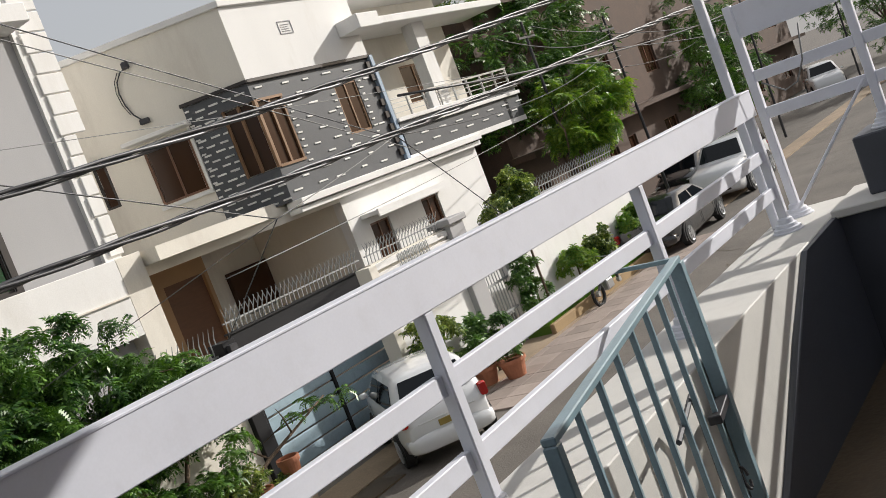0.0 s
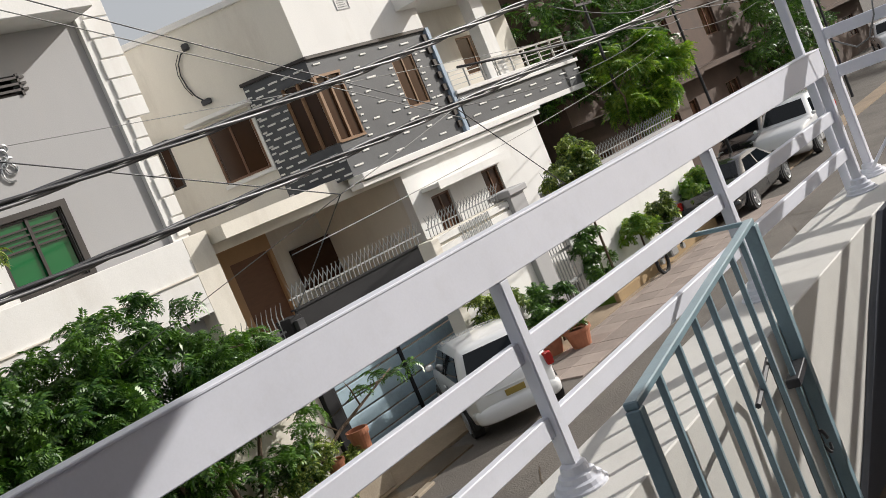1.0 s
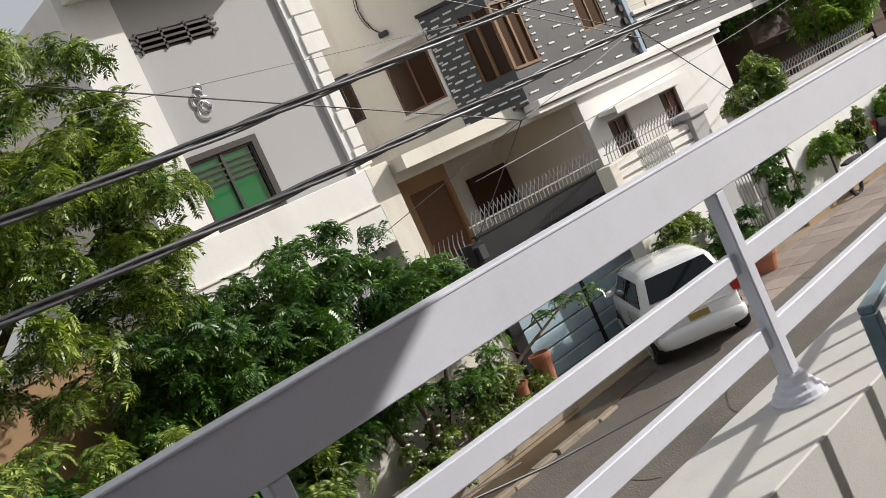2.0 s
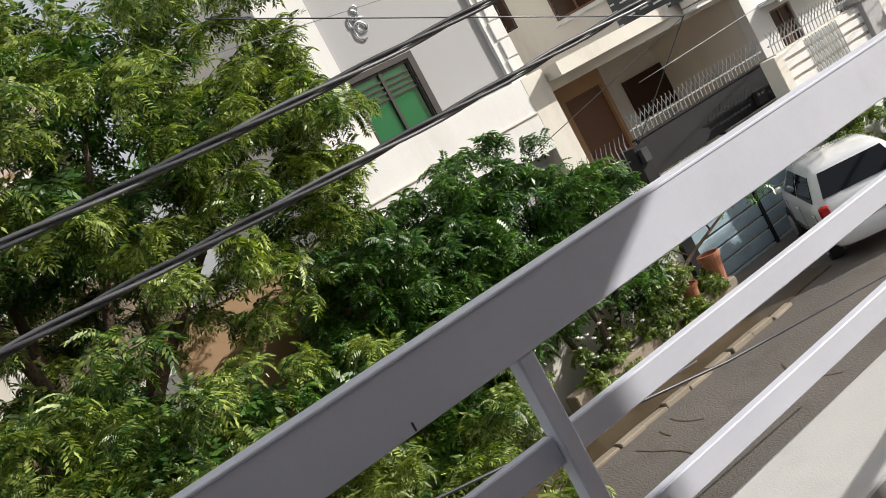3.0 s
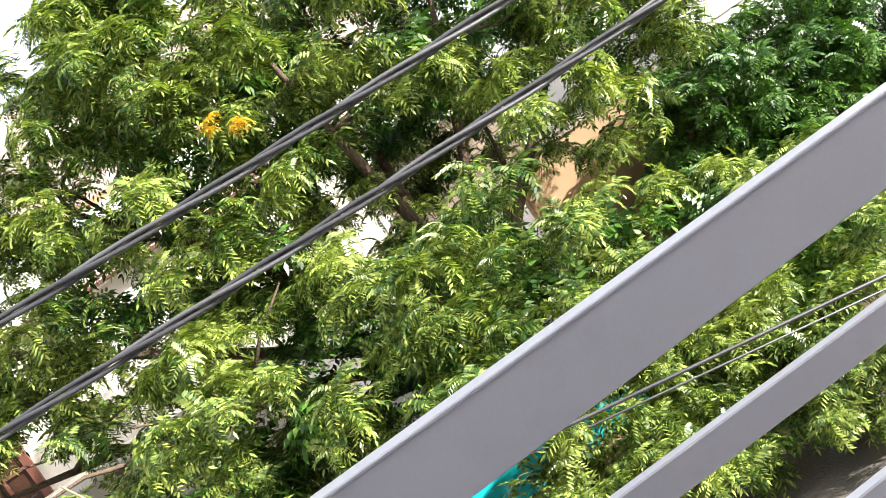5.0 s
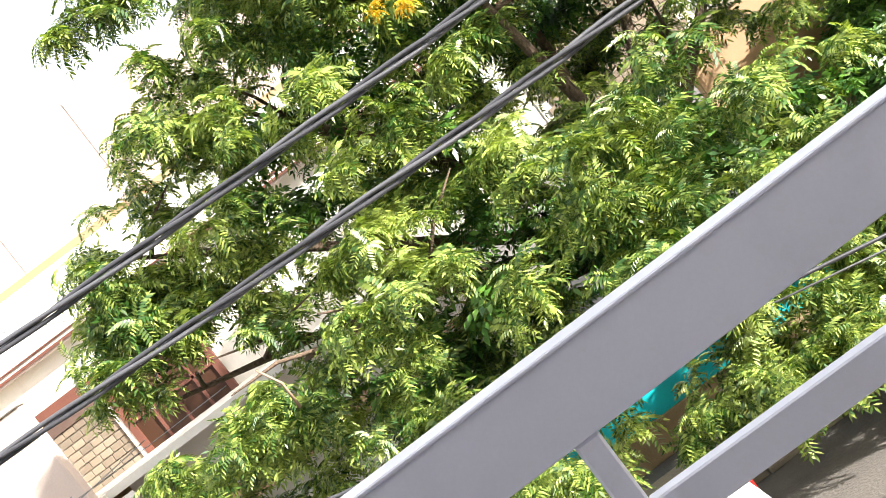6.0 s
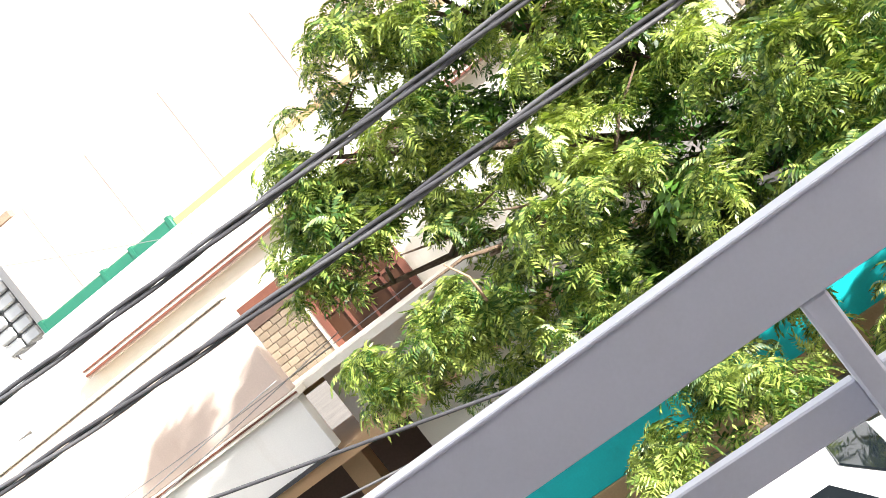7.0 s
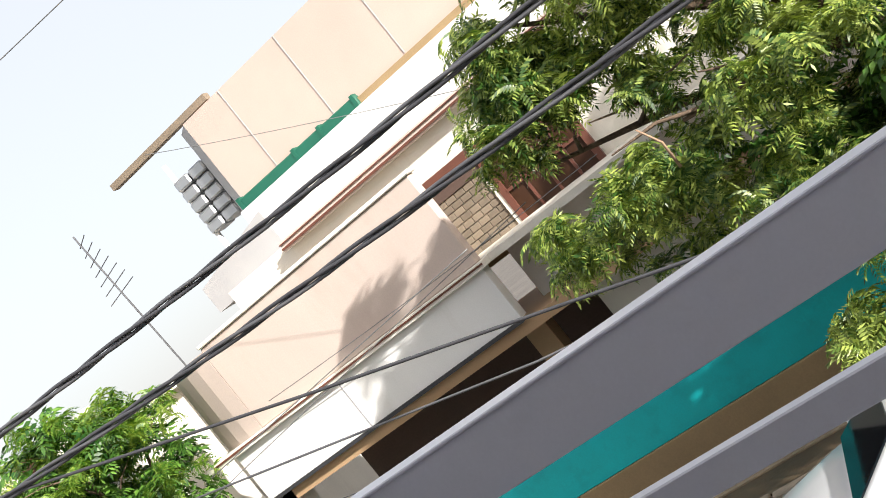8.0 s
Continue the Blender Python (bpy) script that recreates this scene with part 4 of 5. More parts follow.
def car(m, label, paint, length=3.8, width=1.66, height=1.47, kind="hatch", plate=True, wheel_r=0.29):
    """A car with its nose to local +x, built at the origin; m sets it down."""
    c = thing("car", (0, 0, 0), label, "car")
    hl, hw, belt, tw = length / 2, width / 2, height * 0.635, width / 2 * 0.74
    line, rear, front, sides = SHAPES[kind]
    bm = bmesh.new()
    rings = []
    for fx, fz in line:
        x, top = fx * hl, fz * height
        k = 1 - 0.16 * max(abs(fx) - 0.72, 0) ** 1.5 / 0.148     # rounded plan at both ends
        w_, bz = hw * k, min(belt, top - 0.05)
        low = 0.2 + 0.14 * max(abs(fx) - 0.85, 0) / 0.15
        up_ = max(0.0, min(1.0, (top - belt) / (height - belt)))
        t_ = w_ * 0.95 + (tw - w_ * 0.95) * up_
        half = [(w_ * 0.86, low), (w_ * 0.97, low + 0.1), (w_, low + 0.25 * (bz - low) + 0.06), (w_, bz - 0.16), (w_ * 0.985, bz - 0.06), (w_ * 0.95, bz), (t_, max(top - 0.055, bz + 0.01)), (t_ * 0.86, max(top - 0.012, bz + 0.02)), (t_ * 0.45, max(top + 0.004, bz + 0.03)), (0, max(top + 0.01, bz + 0.035))]
        ring = half + [(-y, z) for y, z in half[-2::-1]]
        rings.append([bm.verts.new((x, y, z)) for y, z in ring])
    n_ = len(rings[0])
    for r0, r1 in zip(rings, rings[1:]):
        for k in range(n_ - 1):
            bm.faces.new((r0[k], r0[k + 1], r1[k + 1], r1[k]))
        bm.faces.new((r0[n_ - 1], r0[0], r1[0], r1[n_ - 1]))
    bm.faces.new(rings[0][::-1])
    bm.faces.new(rings[-1])
    part("body", bm, paint, c, smooth=True)

    def roof_at(fx):
        for (xa, za), (xb, zb) in zip(line, line[1:]):
            if xa <= fx <= xb:
                return height * (za + (zb - za) * (fx - xa) / (xb - xa))

    def side_at(z):
        return hw * 0.95 + (tw - hw * 0.95) * (z - belt) / (height - 0.055 - belt)

    def sheet(corners, lift, material, name, note=""):
        part(name, add_prism(bmesh.new(), corners, lift), material, c, note)

    for name, (xa, xb), way in (("rear_glass", rear, -1), ("windscreen", front, 1)):
        (lo, hi) = (xa, xb) if way < 0 else (xb, xa)
        zl, zh = roof_at(lo), roof_at(hi)
        yl, yh = side_at(zl) * 0.86, side_at(zh) * 0.84
        out = Vector((way * (zh - zl), 0, abs(hi - lo) * hl)).normalized() * 0.016
        sheet([(lo * hl, -yl, zl + 0.004), (lo * hl, yl, zl + 0.004), (hi * hl, yh, zh + 0.004), (hi * hl, -yh, zh + 0.004)], out, CAR_GLASS, name, "dark car glass")
    for s in (-1, 1):
        for xa, xb, xc, xd in sides:
            zl, zh = belt + 0.025, height * 0.9
            yl, yh = s * side_at(zl), s * side_at(zh)
            sheet([(xa * hl, yl, zl), (xb * hl, yl, zl), (xd * hl, yh, zh), (xc * hl, yh, zh)], (0, s * 0.012, 0.004), CAR_GLASS, "side_window", "dark car glass")
            for x in (xa, xb):
                part("door_seam", box(x * hl - 0.005, x * hl + 0.005, s * hw - 0.004, s * hw + 0.004, 0.32, belt - 0.14), IRON, c)
            part("door_handle", box((xa + 0.04) * hl, (xa + 0.04) * hl + 0.13, s * (hw + 0.008) - 0.012, s * (hw + 0.008) + 0.012, belt - 0.2, belt - 0.17, bevel=0.006), paint, c)
        mr = part("mirror", add_loft(bmesh.new(), [(hl * 0.4, 0.02, belt + 0.04, belt + 0.1), (hl * 0.43, 0.08, belt + 0.01, belt + 0.13), (hl * 0.46, 0.05, belt + 0.02, belt + 0.12)], 2.6, 10), paint, c, smooth=True)
        mr.location = (0, s * (hw + 0.05), 0)
        lz = height * (0.5 if kind == "hatch" else 0.47)
        part("tail_lamp", add_loft(bmesh.new(), [(-hl * 1.002, 0.06, lz, lz + 0.2), (-hl + 0.08, 0.085, lz - 0.01, lz + 0.22), (-hl + 0.24, 0.06, lz + 0.03, lz + 0.2)], 4, 12), RED_LAMP, c, "red tail lamp").location = (0, s * hw * 0.875, 0)
        part("headlamp", add_loft(bmesh.new(), [(hl - 0.34, 0.1, height * 0.45, height * 0.53), (hl - 0.06, 0.13, height * 0.4, height * 0.49)], 3, 10), CLEAR_LAMP, c, "clear headlamp").location = (0, s * hw * 0.74, 0)
        for x in (-hl * 0.6, hl * 0.62):
            arch = [(x + 1.2 * wheel_r * math.cos(a), s * (hw - 0.12), wheel_r + 1.2 * wheel_r * math.sin(a)) for a in [math.pi * k / 14 for k in range(15)]]
            part("wheel_arch", add_prism(bmesh.new(), [(x + 1.2 * wheel_r, s * (hw - 0.12), 0.2)] + arch + [(x - 1.2 * wheel_r, s * (hw - 0.12), 0.2)], (0, s * 0.124, 0)), RUBBER, c, "dark wheel arch")
            bm = bmesh.new()
            add_lathe(bm, (0, 0, 0), [(wheel_r * 0.62, -0.1), (wheel_r * 0.96, -0.1), (wheel_r, -0.06), (wheel_r, 0.06), (wheel_r * 0.96, 0.1), (wheel_r * 0.62, 0.1)], 24)
            bmesh.ops.transform(bm, matrix=pose(x, s * (hw - 0.07), wheel_r, 90), verts=bm.verts)
            wh = part("wheel", bm, RUBBER, c, "black tyre")
            bm = bmesh.new()
            add_lathe(bm, (0, 0, 0), [(wheel_r * 0.66, 0), (wheel_r * 0.66, 0.02), (wheel_r * 0.6, 0.008), (wheel_r * 0.2, 0.004), (wheel_r * 0.15, 0.02)], 20)
            for k in range(6):
                add_box(bm, 0.04, wheel_r * 0.63, -0.022, 0.022, 0.004, 0.022, m=pose(0, 0, 0, 0, 0, 60 * k))
            bmesh.ops.transform(bm, matrix=pose(x, s * (hw + 0.03), wheel_r, -90 * s), verts=bm.verts)
            part("rim", bm, ALLOY, wh, "alloy rim")
    part("bumper", add_loft(bmesh.new(), [(-hl - 0.05, hw * 0.8, 0.3, 0.54), (-hl + 0.02, hw * 0.92, 0.26, 0.58), (-hl + 0.2, hw * 0.98, 0.25, 0.57)], 4.0, 24), paint, c, smooth=True)
    part("bumper_grille", box(hl - 0.06, hl + 0.015, -hw * 0.5, hw * 0.5, 0.36, 0.5, bevel=0.02), IRON, c)
    if plate:
        part("number_plate", box(-hl - 0.03, -hl + 0.04, -0.17, 0.17, 0.6, 0.7, bevel=0.004), PLATE, c, "dark yellow number plate")
        part("boot_trim", box(-hl - 0.012, -hl + 0.03, -hw * 0.62, hw * 0.62, 0.73, 0.755, bevel=0.006), paint, c)
    c.matrix_basis = m
    return c


car(pose(13.29, 11.42, 0, 0, 0, 50), "white hatchback parked nose towards the driveway gate", CAR_WHITE, 3.5, 1.6, 1.52)
car(pose(26.6, 11.75, 0, 0, 0, 2), "black saloon car parked along the verge", CAR_BLACK, 4.7, 1.75, 1.46, "saloon", plate=False, wheel_r=0.32)
car(pose(33.3, 12.1, 0, 0, 0, 184), "white sport utility car parked behind the black saloon", CAR_WHITE, 4.8, 1.85, 1.8, "suv", plate=False, wheel_r=0.37)
car(pose(36.0, 14.6, 0, 0, 0, 180), "dark hatchback parked near the far lawn", CAR_BLACK, 3.9, 1.66, 1.5, plate=False)
car(pose(62, 15.6, 0, 0, 0, 200), "white utility car parked far down the street", CAR_WHITE, 4.8, 1.9, 1.85, "suv", plate=False, wheel_r=0.38)
car(pose(-2.3, 8.25, 0, 0, 0, 181), "white saloon car parked under the tree", CAR_WHITE, 4.1, 1.7, 1.46, "saloon", plate=False)

mb = thing("motorbike", (21.0, 11.4, 0), "dark red motorbike leaning on its stand", "motorbike")
for x in (20.45, 21.65):
    bm = bmesh.new()
    add_tube(bm, [(x + 0.27 * math.cos(a), 11.4, 0.3 + 0.27 * math.sin(a)) for a in [2 * math.pi * k / 20 for k in range(21)]], 0.045, 6)
    part("wheel", bm, RUBBER, mb)
    part("hub", tube([(x, 11.36, 0.3), (x, 11.44, 0.3)], 0.07, 8), ALLOY, mb)
part("frame", tube([(20.45, 11.4, 0.3), (20.8, 11.4, 0.55), (21.3, 11.4, 0.6), (21.5, 11.4, 0.85), (21.65, 11.4, 0.3)], 0.035, 6), IRON, mb)
part("engine", box(20.85, 21.2, 11.3, 11.5, 0.25, 0.5, bevel=0.03), ALLOY, mb)
part("tank", add_loft(bmesh.new(), [(21.0, 0.08, 0.7, 0.82), (21.2, 0.13, 0.66, 0.92), (21.42, 0.08, 0.72, 0.9)], 2.5, 12), RED_LAMP, mb, "dark red tank", smooth=True).location = (0, 11.4 - 11.4, 0)
mb.children[-1].location = (0, 11.4, 0)
part("seat", add_loft(bmesh.new(), [(20.3, 0.08, 0.74, 0.8), (20.6, 0.12, 0.7, 0.82), (21.0, 0.09, 0.7, 0.8)], 3, 12), RUBBER, mb, "black seat").location = (0, 11.4, 0)
part("handlebar", tube([(21.5, 11.1, 1.0), (21.48, 11.3, 0.95), (21.48, 11.5, 0.95), (21.5, 11.7, 1.0)], 0.015, 6), ALLOY, mb)

# ---- cables ----
def sag(a, b, drop, n_=24):
    a, b = Vector(a), Vector(b)
    return [a.lerp(b, i / n_) - Vector((0, 0, 4 * drop * (i / n_) * (1 - i / n_))) for i in range(n_ + 1)]


def bundle(z_low, k_right, k_left, label):
    """Three twisted conductors that sag along the street."""
    t_ = thing("power_cable", (0.5, 7, z_low), label, "cable", "overhead bundles")
    for s in range(3):
        pts_ = []
        for i in range(421):
            x = -34 + i * 0.2
            z = z_low + (k_right if x > 0.5 else k_left) * (x - 0.5) ** 2 / (1 + 0.0016 * (x - 0.5) ** 2)
            a = x * 2.7 + s * 2.094 + 0.6 * math.sin(x * 0.7)
            pts_.append((x, 7 + 0.026 * math.cos(a), z + 0.026 * math.sin(a)))
        part("conductor", tube(pts_, 0.017, 6), CABLE if s else CABLE_GREY, t_, smooth=True)


bundle(5.34, 0.0056, 0.0038, "twisted overhead power cable bundle, upper")
bundle(4.73, 0.0034, 0.0052, "twisted overhead power cable bundle, lower")


def wire(pts_, r, m_, label="thin overhead service wire across the street"):
    solo("service_wire", tube(pts_, r, 6), m_, label, "wire", smooth=True, loc=pts_[0])


wire([(-12, 7, 5.95), (-9.33, 7, 5.2), (-6, 7, 4.22), (-2.73, 7, 3.3), (0.49, 7, 2.62), (3.89, 7, 1.94), (5.5, 7, 1.6), (9, 7.5, 0.9)], 0.016, CABLE, "black drooping service cable over the street")
wire([(-12, 9, 4.55), (-9.33, 9, 3.97), (-5.16, 9, 3.06), (-3.6, 9.3, 2.75), (-2.2, 10.2, 2.6)], 0.014, CABLE_GREY, "grey twisted service cable over the street")
wire([(-12, 9, 3.9), (-7.6, 9, 3.0), (-4.94, 9, 2.4), (-3.5, 9.6, 2.1), (-2.4, 10.4, 2.0)], 0.007, CABLE_GREY)
wire([(-0.8, 9.9, 2.2), (0.4, 9.2, 2.0), (4, 9, 1.3), (7, 9.2, 0.9)], 0.012, CABLE_GREY, "grey twisted service cable through the tree")
for a, b, d, r in (((4, 9, 8.45), (11.9, 9, 5.1), 0.02, 0.008), ((4.5, 9, 8.0), (12.5, 9, 4.75), 0.0, 0.007), ((3, 9, 6.35), (15.0, 9, 5.6), 0.05, 0.004),
                   ((3.5, 9, 6.65), (9.15, 9, 4.54), 0.0, 0.008), ((9.15, 9, 4.54), (12.09, 9, 5.07), 0.02, 0.007), ((9.15, 9, 4.54), (6.0, 12.4, 3.3), 0.0, 0.006),
                   ((9.15, 9, 4.54), (10.6, 12.4, 3.05), 0.0, 0.008), ((12.09, 9, 5.07), (14.4, 9, 3.0), 0.0, 0.009), ((12.09, 9, 5.07), (32.3, 14, 6.1), 0.5, 0.009),
                   ((15.9, 9, 6.12), (32.0, 14, 6.4), 0.3, 0.01), ((10, 7.2, 5.4), (60, 13, 8.5), 1.2, 0.016), ((8, 9, 4.1), (32.2, 14, 5.2), 0.2, 0.006), ((14, 7, 5.2), (32.2, 14, 5.6), 0.1, 0.01),
                   ((26.8, 14, 7.2), (32.0, 14, 6.5), 0.1, 0.01), ((32, 14, 6.4), (60, 16, 6.5), 0.6, 0.014), ((32, 14, 5.9), (60, 13, 5.5), 0.6, 0.014), ((32.2, 14, 5.2), (55, 18, 6.2), 0.5, 0.012),
                   ((-9.5, 9, 8.95), (-4, 9, 8.5), 0.0, 0.006), ((-11, 13.5, 4.2), (-4.5, 13.5, 4.1), 0.05, 0.007), ((-12, 11, 3.6), (-4.9, 11, 4.25), 0.0, 0.006), ((-9, 9, 4.05), (-5.0, 9, 4.3), 0.0, 0.006), ((-9, 12, 7.9), (-4.2, 12, 5.4), 0.05, 0.005)):
    wire(sag(a, b, d), r, CABLE if r > 0.007 else WIRE_PALE)

# ---- poles ----
for x, y, z, lean in ((32.2, 14.0, 7.0, -0.3), (26.77, 14.2, 7.4, 0.0), (45.0, 13.6, 8.5, 0.2), (60.0, 13.2, 9.0, 0.0)):
    po = thing("utility_pole", (x, y, 0), "slim grey steel utility pole by the street", "pole", "utility poles")
    part("shaft", tube([(x, y, 0), (x + lean, y, z)], [0.06, 0.04], 10), IRON, po)
    part("crossarm", box(x + lean - 0.5, x + lean + 0.5, y - 0.03, y + 0.03, z - 0.5, z - 0.43), IRON, po)
    for s in (-0.45, 0, 0.45):
        part("insulator", add_lathe(bmesh.new(), (x + lean + s, y, z - 0.43), [(0.03, 0), (0.05, 0.05), (0.03, 0.12)], 8), KERB, po)
an = thing("roof_antenna", (-15.0, 17.5, 5.6), "thin grey rooftop television antenna", "antenna")
part("mast", tube([(-14.9, 17.5, 5.5), (-15.1, 17.5, 9.3)], 0.02, 6), CABLE_GREY, an)
for i in range(7):
    part("element", tube([(-15.45 + 0.05 * i, 17.5, 7.7 + i * 0.22), (-14.55 - 0.05 * i, 17.5, 7.85 + i * 0.22)], 0.012, 5), CABLE_GREY, an)
part("support", box(-15.1, -14.7, 17.3, 17.7, 0, 5.6), WHITE_WALL, an)

# ---- plants ----
def frond_template(n_pairs, length, leaf_len, leaf_w, droop):
    """A feather leaf: pairs of narrow sickle leaflets along an arching rib. Local x runs along the rib, z is up."""
    v, f = [], []
    def leaflet(p, d, hang):
        d = d / np.linalg.norm(d)
        s = np.cross(d, (0, 0, 1.0))
        s /= np.linalg.norm(s)
        k = len(v)
        L = leaf_len
        v.extend([p, p + d * L * 0.42 + s * leaf_w, p + d * L + np.array((0, 0, -hang * L)), p + d * L * 0.42 - s * leaf_w + np.array((0, 0, -0.006))])
        f.append((k, k + 1, k + 2, k + 3))
    for i in range(n_pairs):
        s = (i + 0.8) / n_pairs
        p = np.array((length * (s - 0.22 * s ** 3), 0, length * 0.25 * s - droop * s ** 2.2))
        for side in (-1, 1):
            leaflet(p, np.array((0.12 + 0.3 * s, side, -0.22 - 0.12 * s)), 0.22)
    leaflet(np.array((length * 0.78, 0, length * 0.25 - droop)), np.array((0.7, 0.02, -0.9)), 0.2)
    k = len(v)
    w_ = length * 0.012
    v.extend([np.array((0, -w_, 0)), np.array((0, w_, 0)), np.array((length * 0.7, w_, length * 0.18 - droop * 0.6)), np.array((length * 0.7, -w_, length * 0.18 - droop * 0.6))])
    f.append((k, k + 1, k + 2, k + 3))
    return np.array(v), np.array(f)


def fronds(name, clumps, per_clump, material, parent, seed, size=1.0, template=None, up=0.25, label="", whorl=8):
    """Feather leaves in whorls at the shoot tips about clump centres (x, y, z, radius), as one mesh."""
    r_ = np.random.RandomState(seed)
    tv, tf = template
    cl = np.array(clumps)
    tips = np.maximum((per_clump / whorl * (cl[:, 3] / cl[:, 3].mean()) ** 2 + r_.uniform(0, 1, len(cl))).astype(int), 1)
    tip_of = np.repeat(np.arange(len(cl)), tips)
    m_ = len(tip_of)
    d = r_.normal(size=(m_, 3))
    d /= np.linalg.norm(d, axis=1, keepdims=True)
    d[:, 2] = np.abs(d[:, 2]) - 0.35
    tip = cl[tip_of, :3] + d * (cl[tip_of, 3] * r_.uniform(0.15, 0.8, m_))[:, None]
    axis = d * 0.6 + np.array((0, -0.15, 0.5 + up)) + r_.normal(size=(m_, 3)) * 0.35
    axis /= np.linalg.norm(axis, axis=1, keepdims=True)
    e1 = np.cross(axis, np.array((0.31, 0.17, 0.05)) + r_.normal(size=(m_, 3)) * 0.4)
    e1 /= np.linalg.norm(e1, axis=1, keepdims=True)
    e2 = np.cross(axis, e1)
    idx = np.repeat(np.arange(m_), whorl)
    n_ = len(idx)
    turn = np.tile(np.arange(whorl), m_) * 2.4 + r_.normal(size=n_) * 0.25 + r_.uniform(0, 6.28, m_)[idx]
    rise = r_.uniform(-0.15, 0.85, n_)
    fw = e1[idx] * (np.cos(turn) * np.cos(rise))[:, None] + e2[idx] * (np.sin(turn) * np.cos(rise))[:, None] + axis[idx] * np.sin(rise)[:, None]
    fw[:, 2] -= 0.12
    fw /= np.linalg.norm(fw, axis=1, keepdims=True)
    upv = axis[idx] + np.array((0, 0, 0.6)) + r_.normal(size=(n_, 3)) * 0.22
    side = np.cross(upv, fw)
    side /= np.linalg.norm(side, axis=1, keepdims=True)
    nz = np.cross(fw, side)
    sc = size * (r_.uniform(0.75, 1.2, m_)[idx]) * r_.uniform(0.75, 1.12, n_)
    M = np.stack([fw, side, nz], 2) * sc[:, None, None]
    verts = (np.einsum("nij,vj->nvi", M, tv) + tip[idx][:, None, :]).reshape(-1, 3)
    base = np.array(parent.location) if parent is not None else np.zeros(3)
    verts = verts - base
    faces = (tf[None] + (np.arange(n_) * len(tv))[:, None, None]).reshape(-1, 4)
    me = bpy.data.meshes.new(name)
    me.vertices.add(len(verts))
    me.vertices.foreach_set("co", verts.astype(np.float32).ravel())
    me.loops.add(faces.size)
    me.loops.foreach_set("vertex_index", faces.astype(np.int32).ravel())
    me.polygons.add(len(faces))
    me.polygons.foreach_set("loop_start", np.arange(0, faces.size, 4, dtype=np.int32))
    me.update(calc_edges=True)
    me.materials.append(material)
    ob = new(name, me)
    if parent is not None:
        ob.parent = parent
    if label:
        ob["label"] = label
    return ob


NEEM = frond_template(8, 0.23, 0.075, 0.0125, 0.19)
LEAFY = frond_template(6, 0.18, 0.06, 0.0135, 0.14)
SPRAY = frond_template(5, 0.2, 0.085, 0.018, 0.08)


def ellipsoid_clumps(c, r, n_, rad, seed, shell=0.55):
    r_ = np.random.RandomState(seed)
    out = []
    while len(out) < n_:
        p = r_.uniform(-1, 1, 3)
        q = np.linalg.norm(p)
        if shell < q < 1:
            out.append((c[0] + r[0] * p[0], c[1] + r[1] * p[1], c[2] + r[2] * p[2], rad * r_.uniform(0.7, 1.3)))
    return out


def limbs(t_, start, ends, r0, seed, material=BARK):
    r_ = random.Random(seed)
    s = Vector(start)
    for e in ends:
        e = Vector(e)
        mid1 = s.lerp(e, 0.35) + Vector((r_.uniform(-0.25, 0.25), r_.uniform(-0.2, 0.2), r_.uniform(-0.1, 0.3)))
        mid2 = s.lerp(e, 0.7) + Vector((r_.uniform(-0.25, 0.25), r_.uniform(-0.2, 0.2), r_.uniform(-0.05, 0.25)))
        lb = part("limb", tube([s, mid1, mid2, e], [r0, r0 * 0.75, r0 * 0.5, r0 * 0.2], 7), material, t_, smooth=True)
        for k in range(3):
            b = mid2.lerp(e, k / 2.5)
            tip = b + Vector((r_.uniform(-0.9, 0.9), r_.uniform(-0.9, 0.5), r_.uniform(-0.2, 0.8)))
            part("twig", tube([b, b.lerp(tip, 0.5) + Vector((0, 0, 0.08)), tip], [r0 * 0.3, r0 * 0.2, r0 * 0.08], 5), material, lb, smooth=True)


tree = thing("neem_tree", (1.0, 11.6, 0), "large green neem tree with feathery drooping leaves", "tree")
part("trunk", tube([(1.0, 11.6, 0), (1.05, 11.6, 1.2), (0.9, 11.5, 2.4), (1.1, 11.5, 3.2)], [0.24, 0.2, 0.17, 0.14], 12), BARK, tree, smooth=True)
limbs(tree, (1.0, 11.55, 2.6), [(-3.9, 10.6, 5.9), (-2.2, 11.2, 6.6), (2.6, 11.2, 6.6), (4.2, 11.4, 5.6), (0.4, 10.2, 6.9), (-2.8, 9.5, 4.0), (2.4, 12.0, 4.3), (0.2, 9.2, 4.0), (-4.2, 10.3, 4.4), (1.5, 12.6, 7.2)], 0.1, 3)
crown = ellipsoid_clumps((2.4, 11.2, 6.0), (3.1, 2.3, 2.5), 330, 0.36, 1, 0.35)
crown += ellipsoid_clumps((-1.0, 10.7, 5.7), (2.8, 1.8, 1.9), 210, 0.36, 2, 0.35)
crown += ellipsoid_clumps((-0.2, 9.7, 3.5), (3.3, 1.5, 1.3), 190, 0.36, 3, 0.25)
crown += ellipsoid_clumps((-3.6, 10.2, 3.3), (1.2, 0.9, 0.75), 36, 0.34, 4, 0.1)
crown += ellipsoid_clumps((0.6, 9.9, 1.9), (2.2, 1.0, 1.1), 80, 0.34, 6, 0.2)
crown += ellipsoid_clumps((3.5, 10.4, 1.7), (2.1, 0.9, 1.4), 110, 0.34, 7, 0.1)
crown += ellipsoid_clumps((-3.35, 10.4, 6.3), (0.35, 0.3, 0.25), 5, 0.22, 9, 0.1)
crown += ellipsoid_clumps((-4.0, 10.4, 5.15), (0.85, 0.6, 0.5), 30, 0.3, 10, 0.1)
rr = random.Random(8)
